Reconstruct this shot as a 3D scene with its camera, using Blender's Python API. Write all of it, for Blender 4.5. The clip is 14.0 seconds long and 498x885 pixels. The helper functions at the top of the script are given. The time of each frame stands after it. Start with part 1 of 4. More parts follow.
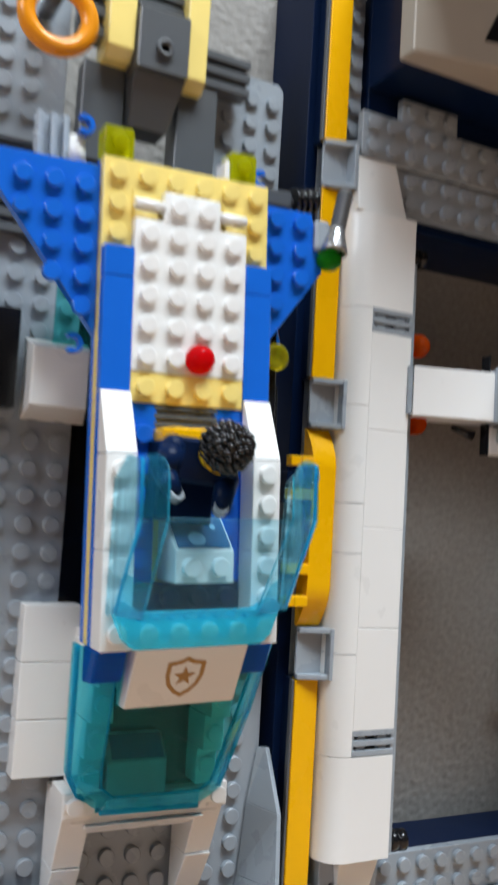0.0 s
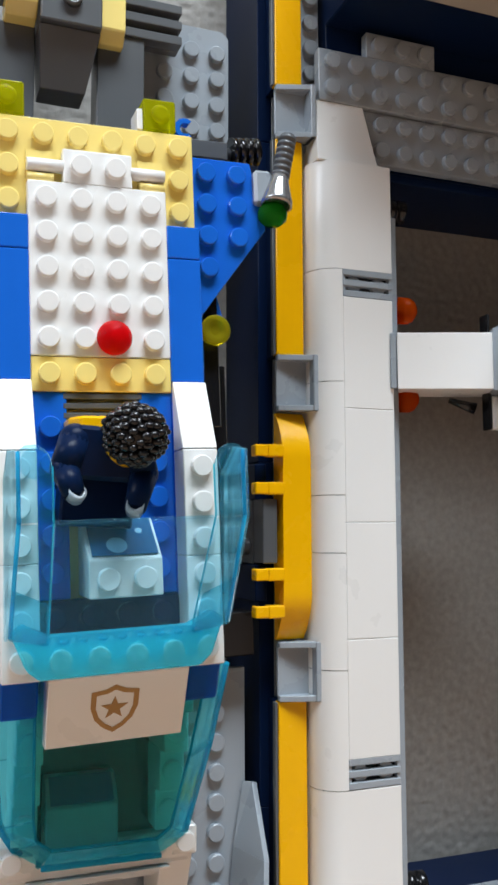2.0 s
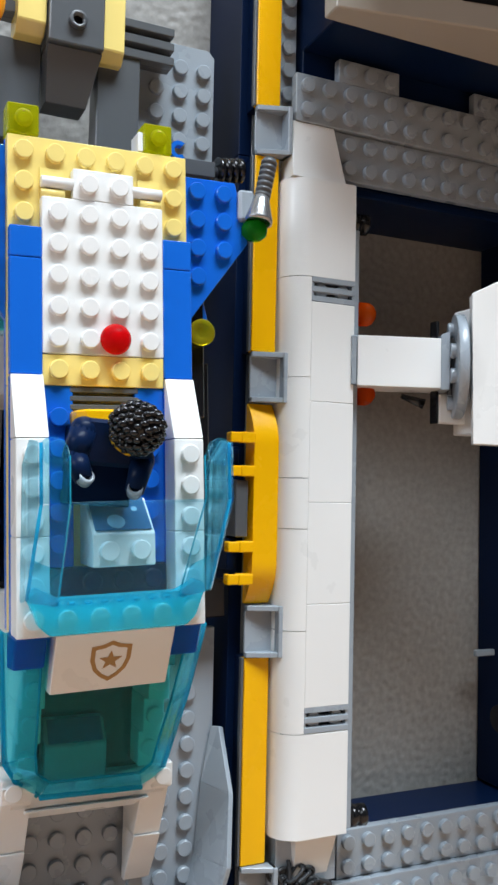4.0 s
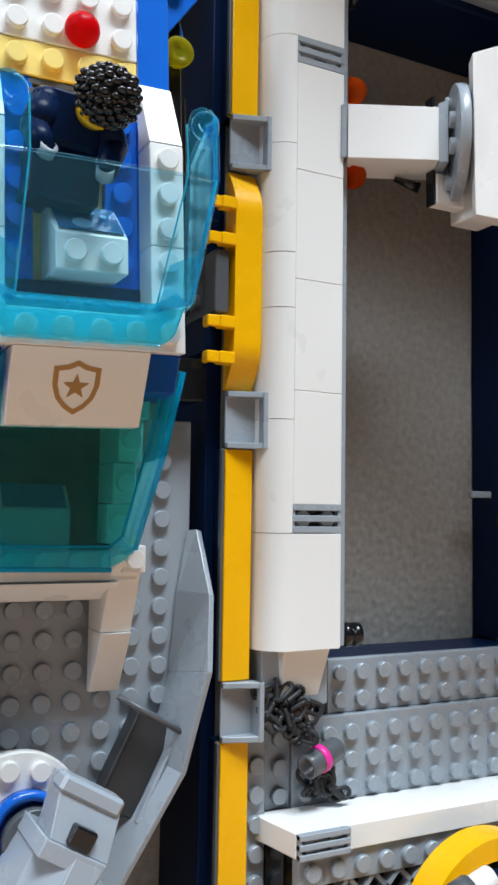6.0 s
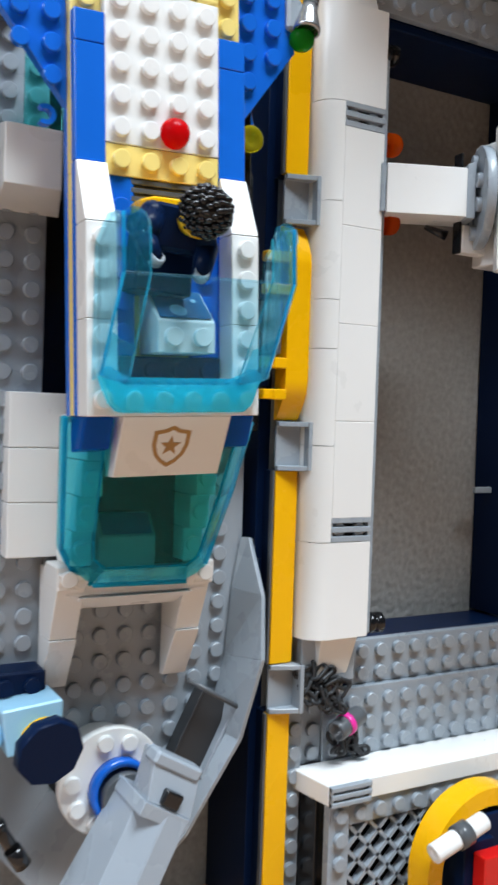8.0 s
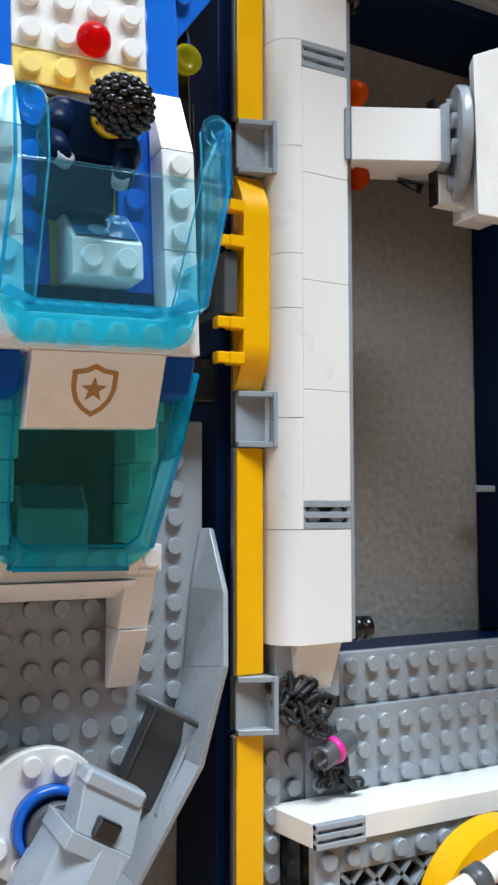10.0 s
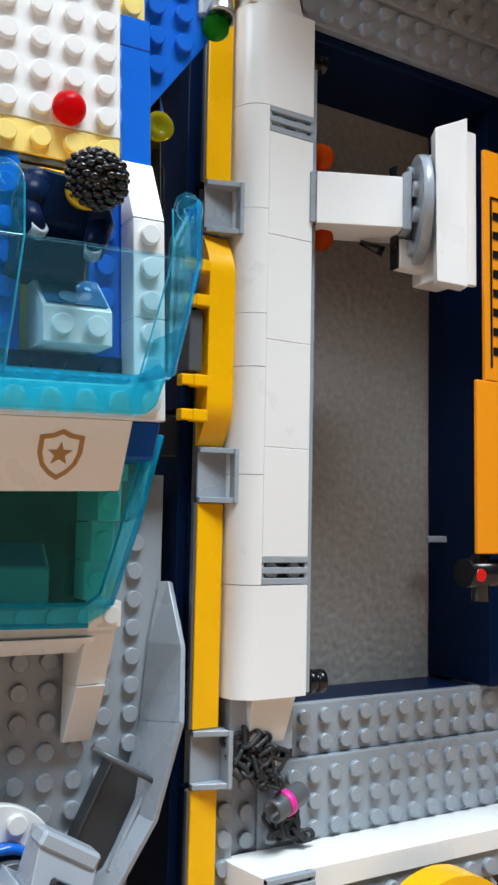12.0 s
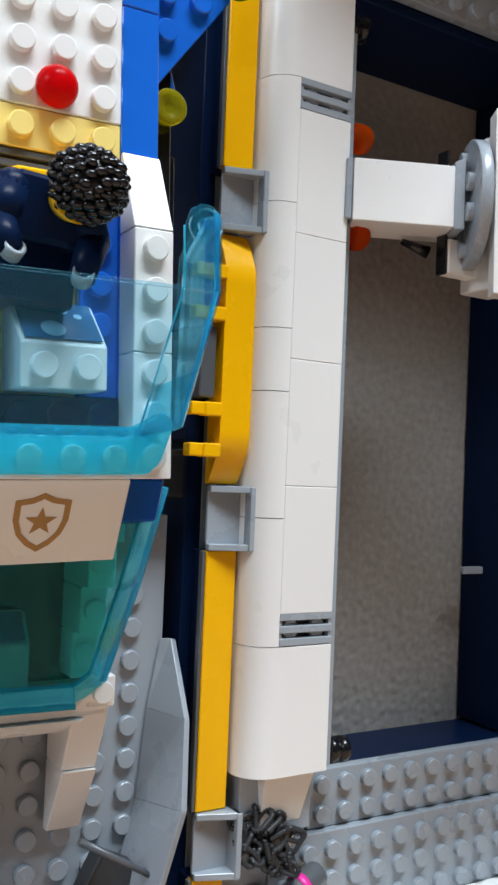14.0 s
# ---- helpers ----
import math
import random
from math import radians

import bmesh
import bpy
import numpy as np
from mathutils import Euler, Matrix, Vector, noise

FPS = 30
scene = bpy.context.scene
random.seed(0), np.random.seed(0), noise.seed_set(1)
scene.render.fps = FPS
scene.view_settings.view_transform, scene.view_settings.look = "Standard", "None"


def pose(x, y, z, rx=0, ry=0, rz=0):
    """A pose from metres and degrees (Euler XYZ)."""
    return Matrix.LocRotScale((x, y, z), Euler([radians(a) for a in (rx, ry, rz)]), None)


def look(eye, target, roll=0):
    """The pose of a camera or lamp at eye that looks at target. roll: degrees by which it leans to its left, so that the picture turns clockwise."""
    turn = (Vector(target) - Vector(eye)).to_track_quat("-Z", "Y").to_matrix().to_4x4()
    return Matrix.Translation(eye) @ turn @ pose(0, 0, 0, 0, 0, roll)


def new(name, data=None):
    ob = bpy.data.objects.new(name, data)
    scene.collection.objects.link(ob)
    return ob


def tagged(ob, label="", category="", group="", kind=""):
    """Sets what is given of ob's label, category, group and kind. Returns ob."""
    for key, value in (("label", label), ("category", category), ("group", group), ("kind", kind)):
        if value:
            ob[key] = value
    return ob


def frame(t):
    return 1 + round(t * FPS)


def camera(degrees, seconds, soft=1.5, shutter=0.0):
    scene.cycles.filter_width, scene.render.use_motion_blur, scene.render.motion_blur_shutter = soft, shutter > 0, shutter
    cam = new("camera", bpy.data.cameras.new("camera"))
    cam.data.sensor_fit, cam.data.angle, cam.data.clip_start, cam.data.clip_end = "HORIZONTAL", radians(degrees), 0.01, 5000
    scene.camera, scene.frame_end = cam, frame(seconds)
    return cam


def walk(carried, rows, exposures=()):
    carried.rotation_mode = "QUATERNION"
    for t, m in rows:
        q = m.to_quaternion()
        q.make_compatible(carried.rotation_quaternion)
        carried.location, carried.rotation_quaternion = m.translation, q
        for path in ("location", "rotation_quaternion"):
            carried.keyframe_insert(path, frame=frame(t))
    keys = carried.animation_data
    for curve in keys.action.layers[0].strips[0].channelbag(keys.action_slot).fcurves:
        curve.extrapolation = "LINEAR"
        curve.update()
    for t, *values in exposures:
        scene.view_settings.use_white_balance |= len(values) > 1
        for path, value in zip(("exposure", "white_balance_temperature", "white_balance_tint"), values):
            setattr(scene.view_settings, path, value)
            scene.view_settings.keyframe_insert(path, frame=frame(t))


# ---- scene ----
cam = camera(31.70, 14.0, soft=2.6, shutter=0.4)
BASE = 0.090  # height of the zero point of the model above the floor
ROWS = [
    (0, -0.15310, -0.23940, 0.11419, -26.381, 4.779, 3.454),
    (0.5, -0.10478, -0.21649, 0.09369, -21.699, 3.779, 1.071),
    (1, -0.09684, -0.22110, 0.09683, -21.250, 4.049, 0.121),
    (1.5, -0.10505, -0.22395, 0.10342, -21.317, 4.267, -0.482),
    (2, -0.10491, -0.22231, 0.11154, -20.674, 5.490, -0.143),
    (2.2, -0.10918, -0.22296, 0.11320, -21.452, 5.613, 0.735),
    (4.3, -0.13325, -0.24873, 0.11650, -25.855, 2.634, 1.213),
    (4.5, -0.14036, -0.24617, 0.11431, -26.990, 2.632, 1.318),
    (5, -0.14449, -0.24286, 0.09402, -28.114, 3.326, 1.774),
    (5.5, -0.13352, -0.23494, 0.07079, -27.927, 5.963, 1.898),
    (6, -0.11579, -0.21529, 0.04567, -27.042, 4.697, 0.893),
    (6.5, -0.12276, -0.21811, 0.04693, -26.501, 4.240, 0.693),
    (7, -0.13286, -0.23488, 0.05413, -26.890, 4.174, 0.639),
    (7.5, -0.14213, -0.24045, 0.06678, -27.585, 2.978, 1.078),
    (8, -0.15614, -0.24183, 0.08015, -28.720, -1.477, 1.893),
    (8.2, -0.16809, -0.24443, 0.08030, -29.440, -1.713, 1.722),
    (10.3, -0.11902, -0.21283, 0.04367, -27.083, 5.154, -0.009),
    (10.5, -0.12287, -0.21125, 0.04882, -26.988, 5.343, 0.153),
    (11, -0.13016, -0.21228, 0.05633, -27.250, 6.202, 1.326),
    (11.5, -0.12791, -0.21281, 0.05846, -28.287, 5.900, 1.559),
    (12, -0.12655, -0.22074, 0.05702, -30.453, 5.555, 1.163),
    (12.2, -0.12584, -0.21807, 0.06368, -30.396, 4.554, 1.620),
    (12.5, -0.12421, -0.19959, 0.06736, -30.879, 4.240, 1.314),
    (13, -0.11937, -0.18242, 0.07486, -30.179, 3.652, 1.786),
    (13.5, -0.10675, -0.18342, 0.08257, -29.635, 2.462, 1.917),
    (14, -0.11245, -0.18807, 0.08234, -30.271, 2.291, 2.421),
]
EXPOSURES = [(0.0, -0.25, 6720, 12), (2.2, -0.25, 6720, 12), (4.3, -0.12, 6550, 11), (8.0, -0.10, 6550, 11), (11.0, -0.09, 6550, 11), (12.0, -0.11, 6570, 11), (13.5, -0.19, 6640, 12), (14.0, -0.19, 6640, 12)]
walk(cam, [(t, pose(x, y, BASE + z, 90 + pitch, 0, yaw) @ pose(0, 0, 0, 0, 0, roll)) for t, x, y, z, yaw, pitch, roll in ROWS], EXPOSURES)
# ---- end of path ----

# ---------------------------------------------------------------- light
world = bpy.data.worlds.new("sky")
scene.world = world
world.use_nodes = True
wn = world.node_tree.nodes
sky = wn.new("ShaderNodeTexSky")
sky.sky_type = "NISHITA"
sky.sun_disc = False
sky.sun_elevation = radians(48)
sky.sun_rotation = radians(200)
world.node_tree.links.new(sky.outputs[0], wn["Background"].inputs[0])
wn["Background"].inputs[1].default_value = 0.06


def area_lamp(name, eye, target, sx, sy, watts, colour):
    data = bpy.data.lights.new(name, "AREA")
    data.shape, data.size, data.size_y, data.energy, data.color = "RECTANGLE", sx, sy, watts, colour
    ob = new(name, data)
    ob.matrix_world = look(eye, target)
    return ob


# two lamps added for light from above and from the left, openings invented
area_lamp("added_top_light", (0.06, -0.66, BASE + 1.45), (-0.02, 0.0, BASE + 0.08), 0.95, 0.4, 48.0, (0.80, 0.915, 1.0))
area_lamp("added_west_fill", (-1.66, -0.56, BASE + 1.02), (-0.05, 0.0, BASE + 0.06), 0.7, 0.66, 17.0, (0.82, 0.90, 1.0))

# ---------------------------------------------------------------- materials


def node_material(name):
    m = bpy.data.materials.new(name)
    m.use_nodes = True
    return m, m.node_tree.nodes, m.node_tree.links


def plastic(name, rgb, rough=0.22, grain=0.05, worn=0.06, shine=0.5):
    """Moulded toy plastic: glossy, faintly uneven, with fine scratches and a little dust."""
    m, n, l = node_material(name)
    b = n["Principled BSDF"]
    tc = n.new("ShaderNodeTexCoord")
    info = n.new("ShaderNodeObjectInfo")
    big = n.new("ShaderNodeTexNoise")
    big.inputs["Scale"].default_value = 60
    big.inputs["Detail"].default_value = 4
    fine = n.new("ShaderNodeTexNoise")
    fine.inputs["Scale"].default_value = 1400
    fine.inputs["Detail"].default_value = 3
    for t in (big, fine):
        l.new(tc.outputs["Object"], t.inputs["Vector"])
    hsv = n.new("ShaderNodeHueSaturation")
    hsv.inputs["Color"].default_value = (*rgb, 1)
    ma = n.new("ShaderNodeMath")
    ma.operation = "MULTIPLY_ADD"
    ma.inputs[1].default_value = worn
    ma.inputs[2].default_value = 1 - worn * 0.75
    l.new(info.outputs["Random"], ma.inputs[0])
    ad = n.new("ShaderNodeMath")
    ad.operation = "MULTIPLY_ADD"
    ad.inputs[1].default_value = worn
    l.new(big.outputs["Fac"], ad.inputs[0])
    l.new(ma.outputs[0], ad.inputs[2])
    l.new(ad.outputs[0], hsv.inputs["Value"])
    l.new(hsv.outputs[0], b.inputs["Base Color"])
    r = n.new("ShaderNodeMapRange")
    r.inputs["From Min"].default_value, r.inputs["From Max"].default_value = 0.3, 0.75
    r.inputs["To Min"].default_value, r.inputs["To Max"].default_value = rough, rough + 0.035
    l.new(big.outputs["Fac"], r.inputs["Value"])
    l.new(r.outputs[0], b.inputs["Roughness"])
    bump = n.new("ShaderNodeBump")
    bump.inputs["Strength"].default_value = grain
    bump.inputs["Distance"].default_value = 0.0004
    l.new(fine.outputs["Fac"], bump.inputs["Height"])
    l.new(bump.outputs[0], b.inputs["Normal"])
    b.inputs["IOR"].default_value = 1.5
    b.inputs["Specular IOR Level"].default_value = shine
    return m


def clear_plastic(name, tint, body, share=0.35):
    """Tinted see-through plastic: light passes with the tint, some scatters in it, the skin is glossy."""
    m, n, l = node_material(name)
    n.remove(n["Principled BSDF"])
    tr = n.new("ShaderNodeBsdfTransparent")
    tr.inputs[0].default_value = (*tint, 1)
    df = n.new("ShaderNodeBsdfDiffuse")
    df.inputs[0].default_value = (*body, 1)
    tl = n.new("ShaderNodeBsdfTranslucent")
    tl.inputs[0].default_value = (*body, 1)
    gl = n.new("ShaderNodeBsdfGlossy")
    gl.inputs["Roughness"].default_value = 0.06
    gl.inputs[0].default_value = (1, 1, 1, 1)
    fr = n.new("ShaderNodeFresnel")
    fr.inputs[0].default_value = 1.22
    tc = n.new("ShaderNodeTexCoord")
    no = n.new("ShaderNodeTexNoise")
    no.inputs["Scale"].default_value = 90
    l.new(tc.outputs["Object"], no.inputs["Vector"])
    bump = n.new("ShaderNodeBump")
    bump.inputs["Strength"].default_value = 0.03
    bump.inputs["Distance"].default_value = 0.001
    l.new(no.outputs["Fac"], bump.inputs["Height"])
    l.new(bump.outputs[0], gl.inputs["Normal"])
    m1, m2, m3 = (n.new("ShaderNodeMixShader") for _ in range(3))
    l.new(df.outputs[0], m1.inputs[1])
    l.new(tl.outputs[0], m1.inputs[2])
    m2.inputs[0].default_value = share
    l.new(tr.outputs[0], m2.inputs[1])
    l.new(m1.outputs[0], m2.inputs[2])
    half = n.new("ShaderNodeMath")
    half.operation = "MULTIPLY"
    half.inputs[1].default_value = 0.55
    l.new(fr.outputs[0], half.inputs[0])
    l.new(half.outputs[0], m3.inputs[0])
    l.new(m2.outputs[0], m3.inputs[1])
    l.new(gl.outputs[0], m3.inputs[2])
    l.new(m3.outputs[0], n["Material Output"].inputs["Surface"])
    return m


def rough_material(name, dark, light, scale, rough=0.9, relief=0.5, depth=0.002, stretch=(1, 1, 1)):
    m, n, l = node_material(name)
    b = n["Principled BSDF"]
    tc = n.new("ShaderNodeTexCoord")
    mp = n.new("ShaderNodeMapping")
    mp.inputs["Scale"].default_value = stretch
    l.new(tc.outputs["Object"], mp.inputs["Vector"])
    a, c = n.new("ShaderNodeTexNoise"), n.new("ShaderNodeTexNoise")
    a.inputs["Scale"].default_value, a.inputs["Detail"].default_value = scale, 8
    c.inputs["Scale"].default_value, c.inputs["Detail"].default_value = scale * 9, 4
    for t in (a, c):
        l.new(mp.outputs[0], t.inputs["Vector"])
    ramp = n.new("ShaderNodeValToRGB")
    ramp.color_ramp.elements[0].position, ramp.color_ramp.elements[1].position = 0.3, 0.72
    ramp.color_ramp.elements[0].color, ramp.color_ramp.elements[1].color = (*dark, 1), (*light, 1)
    l.new(a.outputs["Fac"], ramp.inputs[0])
    l.new(ramp.outputs[0], b.inputs["Base Color"])
    b.inputs["Roughness"].default_value = rough
    bump = n.new("ShaderNodeBump")
    bump.inputs["Strength"].default_value, bump.inputs["Distance"].default_value = relief, depth
    l.new(c.outputs["Fac"], bump.inputs["Height"])
    l.new(bump.outputs[0], b.inputs["Normal"])
    return m


WHITE = plastic("white_plastic", (0.80, 0.80, 0.785), 0.27, 0.03, 0.008)
GREY = plastic("light_grey_plastic", (0.30, 0.34, 0.38), 0.26)
LGREY = plastic("pale_grey_plastic", (0.31, 0.355, 0.405), 0.26)
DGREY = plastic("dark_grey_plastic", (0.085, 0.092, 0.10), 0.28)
CHAR = plastic("charcoal_plastic", (0.032, 0.034, 0.037), 0.4, shine=0.3)
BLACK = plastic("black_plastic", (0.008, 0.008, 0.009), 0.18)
NAVY = plastic("dark_blue_plastic", (0.003, 0.011, 0.040), 0.32, shine=0.09)
BLUE = plastic("blue_plastic", (0.006, 0.125, 0.60), 0.2)
YELLOW = plastic("warm_yellow_plastic", (0.88, 0.45, 0.002), 0.26, shine=0.3)
COOLYEL = plastic("pale_yellow_plastic", (0.86, 0.68, 0.22), 0.24)
ORANGE = plastic("orange_plastic", (0.80, 0.28, 0.01), 0.22)
REDP = plastic("red_plastic", (0.60, 0.012, 0.01), 0.2)
GOLD = plastic("printed_gold_ink", (0.36, 0.19, 0.045), 0.4)
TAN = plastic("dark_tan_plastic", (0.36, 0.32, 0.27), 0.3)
SKYB = plastic("pale_blue_plastic", (0.33, 0.60, 0.80), 0.24)
SKIN = plastic("figure_yellow_plastic", (0.85, 0.50, 0.02), 0.22)
PINK = plastic("magenta_rubber", (0.72, 0.03, 0.30), 0.35)
SILVER = plastic("silver_plastic", (0.42, 0.42, 0.43), 0.25)
SILVER.node_tree.nodes["Principled BSDF"].inputs["Metallic"].default_value = 0.8
SCREEN = plastic("printed_screen", (0.03, 0.12, 0.26), 0.12)
T_BLUE = clear_plastic("clear_light_blue_plastic", (0.80, 0.95, 1.0), (0.08, 0.60, 0.88), 0.05)
T_FOOT = clear_plastic("clear_light_blue_plastic_corner", (0.60, 0.93, 1.0), (0.07, 0.74, 0.98), 0.16)
T_SIDE = clear_plastic("clear_light_blue_plastic_bent", (0.72, 0.94, 1.0), (0.07, 0.66, 0.92), 0.08)
T_EDGE = clear_plastic("clear_blue_plastic_thick", (0.36, 0.86, 1.0), (0.03, 0.64, 0.98), 0.55)
T_TEAL = clear_plastic("clear_teal_plastic", (0.46, 0.90, 0.90), (0.01, 0.58, 0.60), 0.065)
T_CHEEK = clear_plastic("clear_teal_plastic_bent", (0.40, 0.90, 0.97), (0.01, 0.60, 0.76), 0.17)
T_LIP = clear_plastic("clear_blue_plastic_lip", (0.42, 0.93, 1.0), (0.05, 0.80, 1.0), 0.36)
T_TEALRIM = clear_plastic("clear_teal_plastic_thick", (0.30, 0.80, 0.95), (0.02, 0.58, 0.84), 0.55)
T_RED = clear_plastic("clear_red_plastic", (0.75, 0.01, 0.01), (0.80, 0.008, 0.012), 0.7)
T_ORANGE = clear_plastic("clear_orange_plastic", (0.85, 0.14, 0.01), (0.75, 0.11, 0.005), 0.55)
T_LIME = clear_plastic("clear_lime_plastic", (0.86, 0.86, 0.06), (0.72, 0.72, 0.02), 0.35)
T_YELLOW = clear_plastic("clear_yellow_plastic", (0.88, 0.80, 0.08), (0.62, 0.56, 0.03), 0.35)
T_GREEN = clear_plastic("clear_green_plastic", (0.02, 0.50, 0.03), (0.02, 0.36, 0.03), 0.5)
T_DBLUE = clear_plastic("clear_dark_blue_plastic", (0.04, 0.30, 0.80), (0.008, 0.20, 0.66), 0.55)
STUCCO = rough_material("grey_roughcast_plaster", (0.275, 0.262, 0.245), (0.35, 0.336, 0.317), 420, 0.95, 0.3, 0.0005)
WOOD = rough_material("warm_brown_tabletop", (0.30, 0.15, 0.07), (0.46, 0.25, 0.12), 12, 0.45, 0.15, 0.001, (1, 14, 1))
# unseen room surfaces, kept near black so they bounce little fill light
DARKWALL = rough_material("dark_room_wall", (0.06, 0.06, 0.06), (0.09, 0.088, 0.085), 6, 0.85, 0.2, 0.001)
FLOORM = rough_material("brown_floorboards", (0.37, 0.225, 0.14), (0.53, 0.33, 0.215), 5, 0.5, 0.2, 0.001, (1, 9, 1))

# ---------------------------------------------------------------- building kit (millimetres; y runs into the wall)
MM = 0.001


def box(bm, x0, x1, y0, y1, z0, z1, bev=0.22, mi=0):
    vs = [bm.verts.new((x, y, z)) for x in (x0, x1) for y in (y0, y1) for z in (z0, z1)]
    fs = [bm.faces.new([vs[i] for i in q]) for q in
          ((0, 1, 3, 2), (4, 6, 7, 5), (0, 4, 5, 1), (2, 3, 7, 6), (0, 2, 6, 4), (1, 5, 7, 3))]
    for f in fs:
        f.material_index = mi
    if bev:
        es = list({e for f in fs for e in f.edges})
        for f in bmesh.ops.bevel(bm, geom=es, offset=bev, segments=1, affect="EDGES", profile=0.5)["faces"]:
            f.material_index = mi


def tube(bm, a, b, r0, r1=None, seg=16, mi=0, smooth=True, caps=True):
    """A round or tapered bar from a to b."""
    r1 = r0 if r1 is None else r1
    a, b = Vector(a), Vector(b)
    q = (b - a).to_track_quat("Z", "Y").to_matrix()
    rings = []
    for c, r in ((a, r0), (b, r1)):
        rings.append([bm.verts.new(c + q @ Vector((r * math.cos(2 * math.pi * i / seg), r * math.sin(2 * math.pi * i / seg), 0))) for i in range(seg)])
    for i in range(seg):
        f = bm.faces.new([rings[0][i], rings[0][(i + 1) % seg], rings[1][(i + 1) % seg], rings[1][i]])
        f.smooth, f.material_index = smooth, mi
    if caps:
        for ring, turn in ((rings[0], -1), (rings[1], 1)):
            f = bm.faces.new(ring[::turn])
            f.material_index = mi


def lathe(bm, origin, axis, profile, seg=24, mi=0):
    """Turns a profile of (along, radius) round an axis through origin."""
    o, q = Vector(origin), Vector(axis).to_track_quat("Z", "Y").to_matrix()
    rings = []
    for h, r in profile:
        rings.append([bm.verts.new(o + q @ Vector((r * math.cos(2 * math.pi * i / seg), r * math.sin(2 * math.pi * i / seg), h))) for i in range(seg)])
    for ra, rb in zip(rings, rings[1:]):
        for i in range(seg):
            f = bm.faces.new([ra[i], ra[(i + 1) % seg], rb[(i + 1) % seg], rb[i]])
            f.smooth, f.material_index = True, mi
    for ring, turn in ((rings[0], -1), (rings[-1], 1)):
        if profile[0 if turn < 0 else -1][1] > 0.02:
            bm.faces.new(ring[::turn]).material_index = mi


def stud(bm, x, y, z, axis=(0, -1, 0), r=2.42, h=1.7, mi=0, seg=18):
    """A coupling stud whose foot is at (x, y, z)."""
    o, q = Vector((x, y, z)), Vector(axis).to_track_quat("Z", "Y").to_matrix()
    rings = []
    for k, rr in ((-0.1, r), (h - 0.22, r), (h, r - 0.22)):
        rings.append([bm.verts.new(o + q @ Vector((rr * math.cos(2 * math.pi * i / seg), rr * math.sin(2 * math.pi * i / seg), k))) for i in range(seg)])
    for ra, rb in zip(rings, rings[1:]):
        for i in range(seg):
            f = bm.faces.new([ra[i], ra[(i + 1) % seg], rb[(i + 1) % seg], rb[i]])
            f.material_index = mi
    bm.faces.new(rings[-1]).material_index = mi


def prism(bm, pts, axis, a, b, bev=0.2, mi=0):
    """A polygon pushed out along an axis from a to b. pts are the two other coordinates in x, y, z order."""
    def at(p, v):
        c = list(p)
        c.insert("xyz".index(axis), v)
        return c
    lo = [bm.verts.new(at(p, a)) for p in pts]
    hi = [bm.verts.new(at(p, b)) for p in pts]
    fs = [bm.faces.new(lo), bm.faces.new(hi[::-1])]
    n = len(pts)
    fs += [bm.faces.new([lo[i], hi[i], hi[(i + 1) % n], lo[(i + 1) % n]]) for i in range(n)]
    for f in fs:
        f.material_index = mi
    if bev:
        es = list({e for f in fs for e in f.edges})
        for f in bmesh.ops.bevel(bm, geom=es, offset=bev, segments=1, affect="EDGES", profile=0.5)["faces"]:
            f.material_index = mi


def slab(bm, quad, thick, mi=0, bev=0.25):
    """A flat panel from four or more corners, with thickness to its back."""
    v = [Vector(p) for p in quad]
    nrm = (v[1] - v[0]).cross(v[2] - v[0]).normalized() * thick
    lo, hi = [bm.verts.new(p) for p in v], [bm.verts.new(p + nrm) for p in v]
    n = len(v)
    fs = [bm.faces.new(lo[::-1]), bm.faces.new(hi)] + [bm.faces.new([lo[i], lo[(i + 1) % n], hi[(i + 1) % n], hi[i]]) for i in range(n)]
    for f in fs:
        f.material_index = mi
    if bev:
        bmesh.ops.bevel(bm, geom=list({e for f in fs for e in f.edges}), offset=bev, segments=1, affect="EDGES", profile=0.5)


def ball(bm, c, r, sx=1, sy=1, sz=1, mi=0, sub=3):
    g = bmesh.ops.create_icosphere(bm, subdivisions=sub, radius=r, matrix=Matrix.Translation(c) @ Matrix.Diagonal((sx, sy, sz, 1)))
    for v in g["verts"]:
        for f in v.link_faces:
            f.smooth, f.material_index = True, mi


PIVOT = {}


def mesh_from(name, bm, mats, pivot):
    bmesh.ops.recalc_face_normals(bm, faces=bm.faces)
    bmesh.ops.translate(bm, verts=bm.verts, vec=-Vector(pivot))
    bmesh.ops.scale(bm, verts=bm.verts, vec=(MM, MM, MM))
    me = bpy.data.meshes.new(name)
    bm.to_mesh(me)
    bm.free()
    for m in mats if isinstance(mats, (list, tuple)) else [mats]:
        me.materials.append(m)
    return me


def thing(name, pivot, label, category, group="", roll=0.0, kind="", shift=(0, 0, 0)):
    """An Empty at its base that its parts hang from; roll turns it in the plane of the wall, shift moves it as a whole."""
    ob = new(name)
    ob.empty_display_size = 0.005
    ob.matrix_world = pose((pivot[0] + shift[0]) * MM, (pivot[1] + shift[1]) * MM, BASE + (pivot[2] + shift[2]) * MM, 0, roll, 0)
    PIVOT[ob] = pivot
    return tagged(ob, label, category, group, kind)


def part(name, bm, mat, parent, label=""):
    ob = new(name, mesh_from(name, bm, mat, PIVOT[parent]))
    ob.parent = parent
    PIVOT[ob] = PIVOT[parent]
    return tagged(ob, label)


